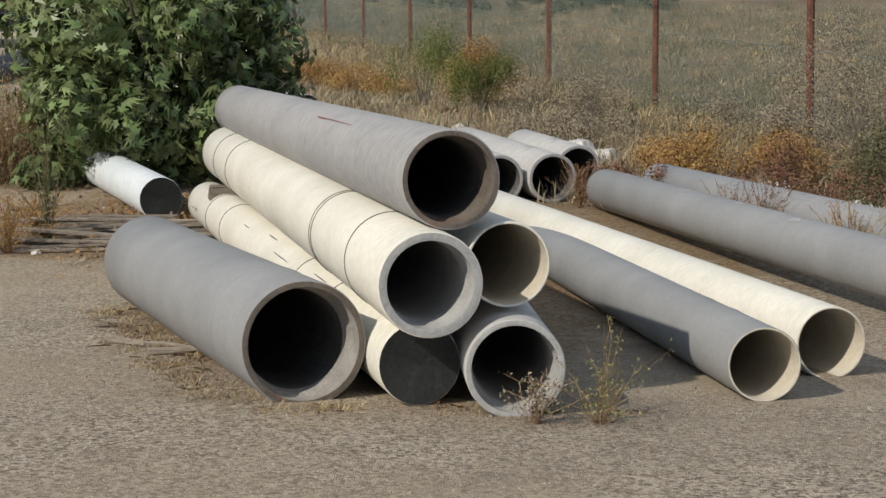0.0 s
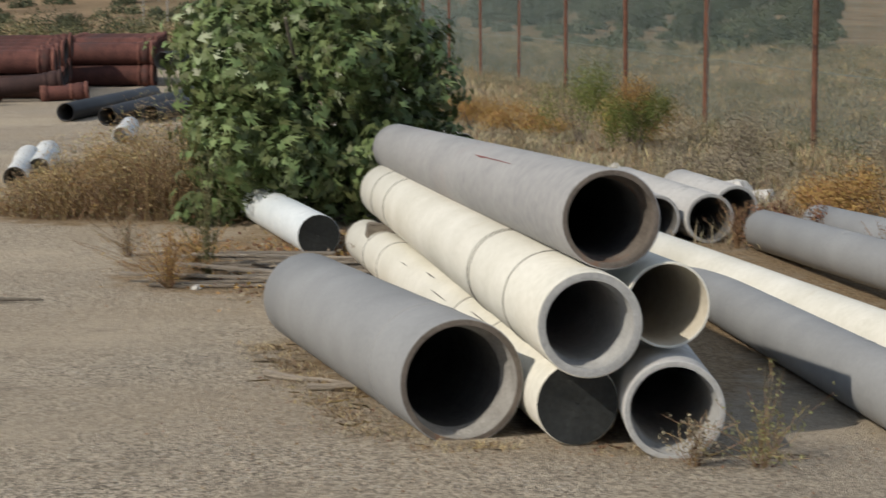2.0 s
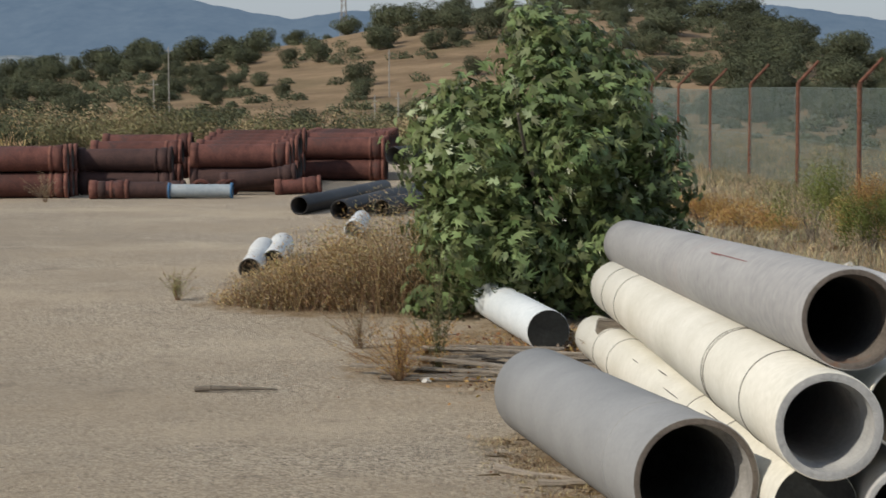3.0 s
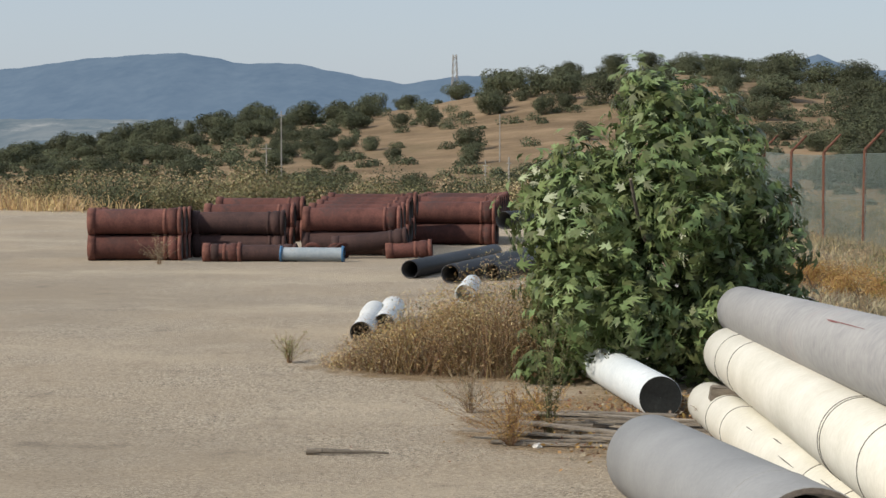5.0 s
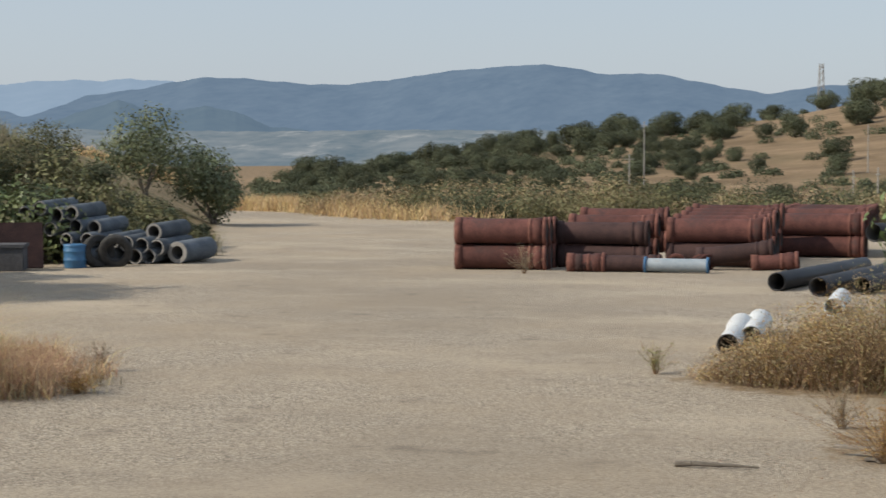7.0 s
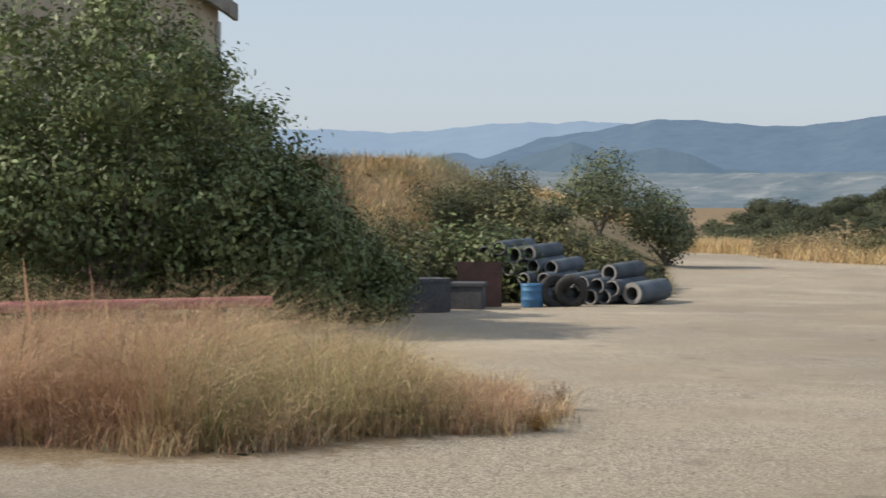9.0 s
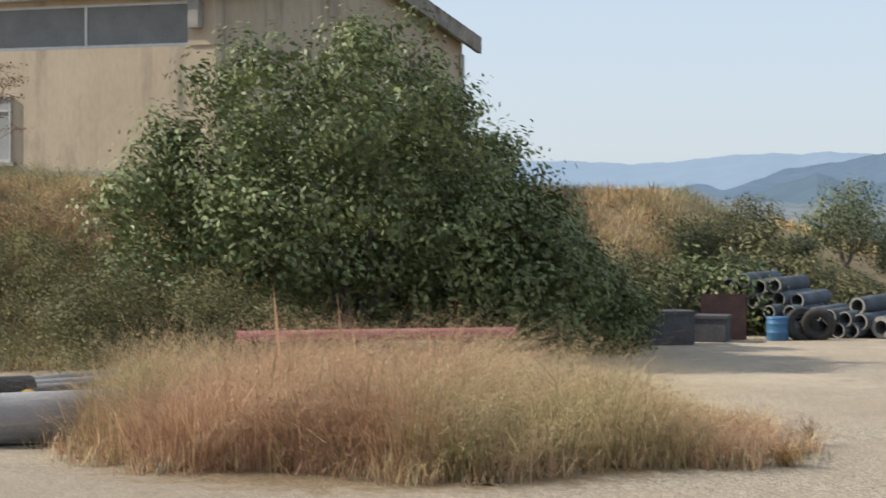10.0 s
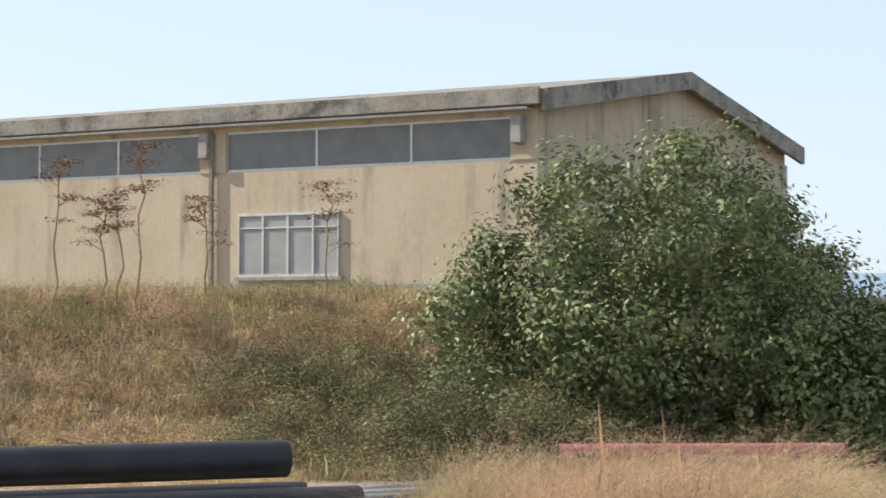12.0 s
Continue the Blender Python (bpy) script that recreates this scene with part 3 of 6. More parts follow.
pipe("plastic_pipe", "long cream pipe lying beside the grey one", (1.66, 8.02, -0.03), (0.30, 14.2, -0.36), 0.158, 0.009, CREAM, BORE_CREAM, BORE_CREAM, STACK, marks=((1.6, 70, 0.03, 0.008, SEAM),))
pipe("plastic_pipe", "pale blue-white pipe with a black sheet over its end", (-2.15, 14.5, -0.345), (-3.32, 17.6, -0.40), 0.168, 0.012, PALE, PALE, BORE, cap=CAP, bands=((2.9, 0.01), (2.97, 0.006), (3.05, 0.01), (3.15, 0.006)))
BACK = "grey pipes by the fence"
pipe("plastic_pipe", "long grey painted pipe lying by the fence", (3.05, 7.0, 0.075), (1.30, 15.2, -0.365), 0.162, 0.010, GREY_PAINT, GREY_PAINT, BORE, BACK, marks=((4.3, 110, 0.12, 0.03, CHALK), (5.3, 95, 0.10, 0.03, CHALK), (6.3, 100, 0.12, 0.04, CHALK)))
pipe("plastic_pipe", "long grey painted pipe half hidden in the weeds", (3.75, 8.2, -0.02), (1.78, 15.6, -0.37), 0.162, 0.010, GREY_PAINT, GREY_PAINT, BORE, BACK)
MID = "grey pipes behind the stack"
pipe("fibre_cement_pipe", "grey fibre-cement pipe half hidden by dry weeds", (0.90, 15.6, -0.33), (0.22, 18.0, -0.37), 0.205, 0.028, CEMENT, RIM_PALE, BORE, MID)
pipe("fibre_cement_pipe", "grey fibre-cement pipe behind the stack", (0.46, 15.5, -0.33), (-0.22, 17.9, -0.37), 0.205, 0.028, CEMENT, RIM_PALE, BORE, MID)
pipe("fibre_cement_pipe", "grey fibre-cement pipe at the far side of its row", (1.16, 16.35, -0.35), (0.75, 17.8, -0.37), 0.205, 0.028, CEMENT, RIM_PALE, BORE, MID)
pipe("plastic_pipe", "thin grey pipe behind the stack", (-1.62, 23.0, -0.475), (-3.4, 25.4, -0.50), 0.17, 0.012, CEMENT, RIM_PALE, BORE)


# wedges of wood between the layers
def wood_block(p, size, turn, label):
    bm = boxed(size, bevel=0.008)
    for v in bm.verts:
        v.co += Vector(rng.normal(0, 0.004, 3))
    single("wood_block", bm, OLD_WOOD, label, "wood", Matrix.Translation(p) @ pose(0, 0, 0, 0, 4, turn), "wooden blocks in the stack")


wood_block((-0.40, 8.35, 0.29), (0.16, 0.09, 0.07), 20, "weathered wooden block wedged between cream pipes")
wood_block((-1.50, 13.2, -0.12), (0.24, 0.12, 0.10), 10, "grey weathered wooden block under a cream pipe")

# a layer of old boards behind the stack
for k in range(26):
    bm = boxed((rng.uniform(0.7, 1.7), rng.uniform(0.03, 0.075), 0.018), bevel=0.003)
    for v in bm.verts:
        v.co.z += 0.014 * math.sin(v.co.x * 3 + k)
    px, py = -2.15 + rng.uniform(-0.45, 0.45), 12.9 + 0.05 * k
    single("board", bm, OLD_WOOD, "weathered grey slat lying on the ground behind pipes", "board",
           pose(px, py, float(land(px, py)) + 0.02 + 0.026 * (k % 4), rng.uniform(-4, 4), rng.uniform(-2, 2), rng.uniform(-12, 8)), "old slats on the ground")
for px, py, ln, tr in ((-1.35, 8.9, 0.55, -18), (-1.15, 8.62, 0.40, 12), (-3.9, 12.1, 0.55, 6), (-3.2, 15.2, 0.5, 15)):
    bm = bmesh.new()
    last = Vector((-ln / 2, 0, 0))
    for q in range(5):
        nxt = last + Vector((ln / 5, rng.uniform(-0.02, 0.02), rng.uniform(-0.008, 0.012)))
        rod(bm, last, nxt, 0.022 - 0.003 * q, 0.019 - 0.003 * q, 7)
        last = nxt
    single("dead_branch", bm, OLD_WOOD, "dry broken branch lying on the gravel", "branch", pose(px, py, float(land(px, py)) + 0.018, 0, 0, tr), "dry branches on the ground")


# ---- the rusty pipe store ----
def flanged_pipe(length, r, coat):
    ob = thing("flanged_pipe", "rusty flanged iron pipe stacked in the far yard", "pipe", Matrix(), "rusty flanged pipes")
    part("barrel", lathe([(r, 0.02), (r, length * 0.5), (r, length - 0.02)], 20), coat, ob)
    part("bore", lathe([(r - 0.02, 0.0), (r - 0.02, length)], 20), BORE, ob)
    for y, big, wide in ((0.0, 1.12, 0.13), (length - 0.34, 1.07, 0.05), (length - 0.06, 1.2, 0.06)):
        part("flange", lathe([(r - 0.02, y), (r * big, y), (r * big, y + wide), (r, y + wide + 0.01)], 20), RUST_FLANGE if coat is RUST else coat, ob)
    part("socket", lathe([(r, length - 0.24), (r * 1.12, length - 0.22), (r * 1.12, length - 0.10), (r, length - 0.08)], 20), coat, ob)
    return ob


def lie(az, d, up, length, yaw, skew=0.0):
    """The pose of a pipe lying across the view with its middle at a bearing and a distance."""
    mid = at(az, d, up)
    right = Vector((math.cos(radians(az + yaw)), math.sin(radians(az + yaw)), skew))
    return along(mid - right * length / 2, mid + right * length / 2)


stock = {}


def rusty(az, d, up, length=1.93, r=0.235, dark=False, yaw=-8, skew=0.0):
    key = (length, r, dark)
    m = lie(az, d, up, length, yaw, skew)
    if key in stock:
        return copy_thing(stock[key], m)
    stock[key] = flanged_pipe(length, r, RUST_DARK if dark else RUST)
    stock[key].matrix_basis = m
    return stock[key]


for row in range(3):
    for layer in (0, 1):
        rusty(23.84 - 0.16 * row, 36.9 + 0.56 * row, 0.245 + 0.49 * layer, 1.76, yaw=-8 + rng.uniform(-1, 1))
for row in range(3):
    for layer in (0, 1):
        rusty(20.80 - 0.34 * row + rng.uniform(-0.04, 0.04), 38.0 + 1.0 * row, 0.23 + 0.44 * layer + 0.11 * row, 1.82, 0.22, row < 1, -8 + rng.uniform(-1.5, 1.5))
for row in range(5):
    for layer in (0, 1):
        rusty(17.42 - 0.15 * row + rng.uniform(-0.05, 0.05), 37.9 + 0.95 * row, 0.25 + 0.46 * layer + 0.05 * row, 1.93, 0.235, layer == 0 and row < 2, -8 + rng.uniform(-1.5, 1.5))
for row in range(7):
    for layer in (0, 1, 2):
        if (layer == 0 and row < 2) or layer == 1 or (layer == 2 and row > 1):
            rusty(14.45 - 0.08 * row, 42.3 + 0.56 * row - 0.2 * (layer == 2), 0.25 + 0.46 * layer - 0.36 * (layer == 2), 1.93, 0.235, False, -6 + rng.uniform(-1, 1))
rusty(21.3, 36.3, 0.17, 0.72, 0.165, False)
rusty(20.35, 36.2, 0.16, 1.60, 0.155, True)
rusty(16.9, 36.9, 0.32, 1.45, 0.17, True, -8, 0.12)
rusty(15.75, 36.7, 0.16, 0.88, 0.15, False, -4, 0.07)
ob = thing("flanged_pipe", "blue-grey coated flanged pipe in front of rusty ones", "pipe", lie(18.62, 35.9, 0.145, 1.22, -8))
part("barrel", lathe([(0.125, 0.02), (0.125, 0.6), (0.125, 1.18)], 20), BLUE_PIPE, ob)
for y in (0.0, 1.16):
    part("flange", lathe([(0.10, y), (0.155, y), (0.155, y + 0.04), (0.125, y + 0.04)], 20), BLUE, ob, "blue flange")
for k, (az, d) in enumerate(((18.6, 37.0), (17.9, 36.9), (17.75, 36.85))):
    p = at(az, d, 0.13)
    ring = thing("flange_ring", "loose rusty flange ring leaning on pipes", "ring", Matrix.Translation(p) @ pose(0, 0, 0, 30, 0, 20 * k), "loose flange rings")
    part("hoop", lathe([(0.14, 0), (0.20, 0), (0.20, 0.03), (0.14, 0.03), (0.14, 0)], 20), RUST, ring)

# black pipes, pale sockets
YARD = "black pipes in the yard"
for az, d, b_az, b_d, r in ((15.75, 30.9, 13.2, 36.0, 0.15), (14.55, 29.8, 12.0, 35.5, 0.15), (13.9, 31.3, 11.4, 36.5, 0.14), (13.3, 30.4, 10.8, 36.0, 0.14)):
    pipe("plastic_pipe", "black plastic pipe lying in the yard", at(az, d, r), at(b_az, b_d, r), r, 0.014, BLACK_PE, BLACK_PE, BORE, YARD, seg=24)
pipe("plastic_pipe", "black plastic pipe on top of the rusty store", at(12.9, 41.6, 0.55), at(11.5, 43.5, 0.55), 0.2, 0.015, BLACK_PE, BLACK_PE, BORE, YARD, seg=24)


def bell_pipe(p, q, r, label):
    """A short pipe with a flared socket at its far end."""
    ob = thing("bell_pipe", label, "pipe", along(p, q), "short white pipes")
    n = (Vector(q) - Vector(p)).length
    part("barrel", lathe([(r, 0), (r, n * 0.62), (r * 1.10, n * 0.70), (r * 1.25, n * 0.78), (r * 1.25, n)], 24), WHITE, ob)
    part("bore", lathe([(r, 0), (r * 0.9, 0.002), (r * 0.9, n * 0.6), (r * 1.1, n)], 24), BORE, ob)


bell_pipe(at(17.3, 20.4, 0.12), at(16.86, 22.9, 0.12), 0.12, "short white pipe with a flared socket on the gravel")
bell_pipe(at(16.6, 21.4, 0.12), at(16.3, 23.6, 0.12), 0.12, "short white pipe with a flared socket beside its twin")
pipe("plastic_pipe", "pale grey short pipe behind dry weeds", at(14.15, 25.6, 0.15), at(13.9, 27.6, 0.15), 0.13, 0.012, PALE, PALE, PALE, seg=24)
pipe("plastic_pipe", "white pipe under the edge of the fig tree", at(5.45, 32.0, 0.26), at(6.7, 33.0, 0.26), 0.25, 0.015, WHITE, WHITE, BORE, seg=24, cap=CAP)

# ---- pile of concrete pipes by the bank ----
PILE = "concrete pipes in the pile by the bank"
for az, z, r, wall in ((37.85, 0.17, 0.13, 0.03), (37.41, 0.25, 0.15, 0.03), (36.96, 0.11, 0.17, 0.035), (36.51, 0.15, 0.16, 0.05), (37.12, -0.17, 0.15, 0.03), (36.39, -0.12, 0.15, 0.03),
                       (35.86, -0.15, 0.16, 0.04), (36.67, -0.37, 0.14, 0.03), (36.07, -0.38, 0.15, 0.03), (35.34, -0.41, 0.15, 0.03), (34.94, -0.46, 0.16, 0.03), (34.49, -0.50, 0.16, 0.03),
                       (34.05, -0.55, 0.17, 0.035), (34.13, -0.25, 0.18, 0.05), (33.45, -0.68, 0.225, 0.09), (34.29, -0.76, 0.16, 0.03), (36.15, -0.71, 0.17, 0.03), (35.66, -0.70, 0.18, 0.03), (34.69, -0.75, 0.16, 0.03)):
    p = at(az, 39.4 if z > -0.3 else 39.1)
    p.z = max(z, p.z + r)
    t = radians(az + 60 + rng.uniform(-4, 4))
    q = p + Vector((math.cos(t), math.sin(t), 0.03)) * 1.25
    pipe("concrete_pipe", "short blue-grey concrete pipe piled against the bank", p, q, r, wall, PILE_GREY, RIM_GREY, BORE, PILE, seg=22)


def drum(p, r, h):
    ob = thing("plastic_drum", "faded blue plastic drum standing by the pile", "drum", Matrix.Translation(p) @ pose(0, 0, 0, 90, 0, 0))
    part("shell", lathe([(0.02, 0.0), (r * 0.95, 0.0), (r, 0.02), (r, h * 0.32), (r * 1.03, h * 0.34), (r * 1.03, h * 0.37), (r, h * 0.39), (r, h * 0.7), (r * 1.03, h * 0.72), (r * 1.03, h * 0.75), (r, h * 0.77), (r, h)], 26), BLUE, ob)
    part("lid", lathe([(r * 1.04, h - 0.03), (r * 1.04, h + 0.01), (r * 0.9, h + 0.012), (0.02, h - 0.01)], 26), BLUE, ob)


drum(at(36.42, 38.3), 0.22, 0.46)


def tyre(p, turn, tilt):
    ob = thing("tyre", "worn black tyre leaning on the pipe pile", "tyre", Matrix.Translation(p) @ pose(0, 0, 0, tilt, 0, turn), "old tyres")
    part("tread", lathe([(0.20, -0.08), (0.30, -0.10), (0.33, -0.07), (0.335, 0), (0.33, 0.07), (0.30, 0.10), (0.20, 0.08)], 30), RUBBER, ob)
    part("bead", lathe([(0.20, -0.08), (0.17, -0.06), (0.17, 0.06), (0.20, 0.08)], 30), RUBBER, ob)


tyre(at(35.25, 38.3, 0.31), 30, 12)
tyre(at(35.75, 38.4, 0.31), 60, -10)
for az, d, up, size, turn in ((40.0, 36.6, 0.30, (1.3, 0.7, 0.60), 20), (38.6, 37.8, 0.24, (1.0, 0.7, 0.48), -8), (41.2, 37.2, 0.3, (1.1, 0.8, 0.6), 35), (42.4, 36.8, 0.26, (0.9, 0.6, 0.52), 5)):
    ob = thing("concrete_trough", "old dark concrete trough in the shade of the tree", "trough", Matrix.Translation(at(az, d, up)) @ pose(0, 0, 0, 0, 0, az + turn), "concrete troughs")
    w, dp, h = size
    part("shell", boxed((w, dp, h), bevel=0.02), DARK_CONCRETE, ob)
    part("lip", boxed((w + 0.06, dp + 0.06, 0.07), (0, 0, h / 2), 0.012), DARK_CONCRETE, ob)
single("iron_sheet", boxed((0.9, 0.06, 0.9), bevel=0.01), RUST_DARK, "rusty iron sheet leaning against the pile", "sheet metal", Matrix.Translation(at(38.0, 38.4, 0.45)) @ pose(0, 0, 0, -12, 0, 40))
pipe("plastic_pipe", "long faded red pipe laid across blocks behind dry grass", at(44.3, 28.6, 0.60), at(52.6, 27.6, 0.60), 0.085, 0.008, RED_PIPE, RED_PIPE, BORE, seg=20)
for az, d in ((45.4, 28.4), (48.4, 28.0), (51.4, 27.75)):
    single("concrete_block", boxed((0.5, 0.4, 0.525), bevel=0.02), DARK_CONCRETE, "dark concrete block carrying a faded red pipe", "block", Matrix.Translation(at(az, d, 0.255)) @ pose(0, 0, 0, 0, 0, az), "blocks under the red pipe")

# ---- pipes beside the dry grass ----
SIDE = "pipes beside the dry grass"
pipe("plastic_pipe", "long black pipe on top of a low stack", at(60.75, 23.4, 0.72), at(76, 22.0, 0.72), 0.225, 0.015, BLACK_PE, BLACK_PE, BORE, SIDE)
pipe("plastic_pipe", "long dark grey pipe at the bottom of a low stack", at(58.6, 23.0, 0.215), at(76, 21.6, 0.215), 0.21, 0.015, BLACK_PE, BLACK_PE, BORE, SIDE)
pipe("plastic_pipe", "long dark pipe behind the low stack", at(60.2, 23.9, 0.215), at(76, 22.6, 0.215), 0.2, 0.015, BLACK_PE, BLACK_PE, BORE, SIDE)
pipe("plastic_pipe", "grey pipe with a dusty open end beside dry grass", at(60.35, 19.3, 0.26), at(51.5, 20.2, 0.26), 0.255, 0.012, GREY_PVC, GREY_PVC, BORE_CREAM, SIDE)
pipe("plastic_pipe", "grey pipe beside the dry grass", at(58.9, 20.1, 0.2), at(50.5, 21.0, 0.2), 0.195, 0.012, GREY_PVC, GREY_PVC, BORE, SIDE)
pipe("plastic_pipe", "grey pipe at the edge of the low stack", at(60.8, 20.6, 0.215), at(76, 20.0, 0.215), 0.21, 0.012, GREY_PVC, GREY_PVC, BORE, SIDE)
ob = pipe("plastic_pipe", "dark pipe with an ochre plug in its end", at(58.7, 21.7, 0.185), Vector((-19.9, 14.6, -0.48)), 0.18, 0.012, BLACK_PE, OCHRE, OCHRE, SIDE)
part("plug", disc(0.175, -0.01, 30, -0.03), OCHRE, ob, "ochre plastic plug")
for k in range(4):
    pipe("plastic_pipe", "thin grey hose pipe lying under the bank", at(60.0 - 0.3 * k, 25.5 + 0.4 * k, 0.06), at(54.8 + 0.4 * k, 26.3 + 0.5 * k, 0.06 + 0.05 * (k % 2)), 0.055, 0.006, GREY_PVC, GREY_PVC, BORE, SIDE, seg=14)


# ---- fence ----
def fence_line():
    ob = thing("fence", "rusty steel posts with outward arms carrying green chain-link wire", "fence", Matrix.Translation((FENCE[0][0], FENCE[0][1], 0)), kind="")
    base = Vector((FENCE[0][0], FENCE[0][1], 0))
    for k, (x, y) in enumerate(FENCE):
        z = float(land(x, y))
        lean = Vector((rng.normal(0, 0.012), rng.normal(0, 0.012), 0))
        foot, top = Vector((x, y, z - 0.1)), Vector((x, y, z + 2.12)) + lean * 2.1
        bm = bmesh.new()
        rod(bm, foot - base, top - base, 0.042, 0.042, 8)
        post = part("post", bm, RUST_POST, ob)
        bm = bmesh.new()
        rod(bm, top - base, top - base + Vector((0.38, 0.16, 0.42)), 0.034, 0.028, 8)
        part("arm", bm, RUST_POST, post)
        if k + 1 < len(FENCE):
            x1, y1 = FENCE[k + 1]
            p, q = Vector((x, y, z + 0.03)), Vector((x1, y1, float(land(x1, y1)) + 0.03))
            across, high, pitch = (q - p), 2.0, 0.075
            width = across.length
            v, f = [], []
            side = across.normalized().cross(Vector((0, 0, 1))) * 0.0022
            up = Vector((0, 0, 0.0028))
            for s in np.arange(-high, width, pitch):
                for d in (1, -1):
                    a0, a1 = max(s, 0), min(s + high, width)
                    if a1 - a0 < 0.03:
                        continue
                    h0, h1 = (a0 - s, a1 - s) if d == 1 else (high - (a0 - s), high - (a1 - s))
                    e0 = p + across * (a0 / width) + Vector((0, 0, h0)) - base
                    e1 = p + across * (a1 / width) + Vector((0, 0, h1)) - base
                    n = len(v)
                    v += [e0 - up, e0 + up + side, e0 + up - side, e1 - up, e1 + up + side, e1 + up - side]
                    f += [(n, n + 1, n + 4, n + 3), (n + 1, n + 2, n + 5, n + 4), (n + 2, n, n + 3, n + 5)]
            for h in (0.02, 1.0, 2.0):
                n = len(v)
                e0, e1 = p + Vector((0, 0, h)) - base, q + Vector((0, 0, h)) - base
                v += [e0 - up * 1.5, e0 + up * 1.5 + side, e0 + up * 1.5 - side, e1 - up * 1.5, e1 + up * 1.5 + side, e1 + up * 1.5 - side]
                f += [(n, n + 1, n + 4, n + 3), (n + 1, n + 2, n + 5, n + 4), (n + 2, n, n + 3, n + 5)]
            part("wire_mesh", mesh_np("wire_mesh", [tuple(c) for c in v], f), WIRE, ob)


fence_line()


# ---- the shed on the bank ----
def shed():
    c = Vector((-36.7, 27.7, 0))
    w = Vector((-0.908, -0.419, 0))   # along the long wall
    g = Vector((-0.448, 0.894, 0))    # along the gable wall
    base, eave, ridge_z, wide, long, mid = 1.9, 7.05, 8.42, 17.3, 34.0, 8.6
    m = Matrix.Translation(c) @ Matrix((w, g, Vector((0, 0, 1)))).transposed().to_4x4()
    ob = thing("shed", "long tan plastered shed with a low gable roof on the bank", "building", m)
    # wall frame: local x along the long wall, y along the gable, z up; the long wall faces -y, the gable faces -x
    t = 0.3
    lo, hi = 5.57, 6.63          # the strip of windows
    wx0, wx1, wz0, wz1 = 5.6, 8.7, 2.82, 4.47
    bays = [(0.72, 9.15), (10.0, 18.4), (19.2, 26.0), (26.8, 33.4)]

    def slab(name, x0, x1, y0, y1, z0, z1, material, bevel=0.0, parent=ob, label=""):
        return part(name, boxed((x1 - x0, y1 - y0, z1 - z0), ((x0 + x1) / 2, (y0 + y1) / 2, (z0 + z1) / 2), bevel), material, parent, label)

    slab("wall", 0, wx0, 0, t, base, lo, PLASTER)
    slab("wall", wx1, long, 0, t, base, lo, PLASTER)
    slab("wall", wx0, wx1, 0, t, base, wz0, PLASTER)
    slab("wall", wx0, wx1, 0, t, wz1, lo, PLASTER)
    slab("lintel", 0, long, -0.02, t, hi, eave, PLASTER)
    x = 0.0
    for x0, x1 in bays:
        slab("pillar", x, x0, -0.04, t, lo, hi, PLASTER)
        x = x1
    slab("pillar", x, long, -0.04, t, lo, hi, PLASTER)
    # gable walls: five-sided
    for x0 in (0.0, long - t):
        bm = bmesh.new()
        pts = [(t, base), (wide, base), (wide, eave), (mid, ridge_z - 0.1), (t, eave)]
        vs = [[bm.verts.new((x0 + dx, y, z)) for y, z in pts] for dx in (0, t)]
        bm.faces.new(vs[0][::-1])
        bm.faces.new(vs[1])
        for k in range(5):
            bm.faces.new((vs[0][k], vs[0][(k + 1) % 5], vs[1][(k + 1) % 5], vs[1][k]))
        bmesh.ops.recalc_face_normals(bm, faces=bm.faces)
        part("gable_wall", bm, PLASTER, ob)
    slab("wall", t, long - t, wide - t, wide, base, eave, PLASTER)
    # roof slabs, fascia beams along eaves and gable
    for side in (0, 1):
        y0, y1 = (-0.36, mid) if side == 0 else (wide + 0.7, mid)
        z0, z1 = eave - 0.02, ridge_z
        bm = bmesh.new()
        pts = [(-0.28, y0, z0), (long + 0.6, y0, z0), (long + 0.6, y1, z1), (-0.28, y1, z1)]
        vs = [[bm.verts.new((a, b, cc + dz)) for a, b, cc in pts] for dz in (0, 0.16)]
        bm.faces.new(vs[0][::-1])
        bm.faces.new(vs[1])
        for k in range(4):
            bm.faces.new((vs[0][k], vs[0][(k + 1) % 4], vs[1][(k + 1) % 4], vs[1][k]))
        bmesh.ops.recalc_face_normals(bm, faces=bm.faces)
        part("roof_slab", bm, FASCIA, ob)
        bm = bmesh.new()
        pts = [(y0, z0 - 0.34), (y1, z1 - 0.30), (y1, z1 + 0.18), (y0, z0 + 0.18)]
        vs = [[bm.verts.new((a, b, cc)) for b, cc in pts] for a in (-0.42, -0.28)]
        bm.faces.new(vs[0][::-1])
        bm.faces.new(vs[1])
        for k in range(4):
            bm.faces.new((vs[0][k], vs[0][(k + 1) % 4], vs[1][(k + 1) % 4], vs[1][k]))
        bmesh.ops.recalc_face_normals(bm, faces=bm.faces)
        part("verge_board", bm, FASCIA, ob)
    slab("eave_beam", -0.27, long + 0.6, -0.48, -0.37, eave - 0.22, eave + 0.20, FASCIA, 0.02)
    slab("gutter_ledge", 0.1, long + 0.6, -0.37, -0.02, eave - 0.30, eave - 0.24, ALU)
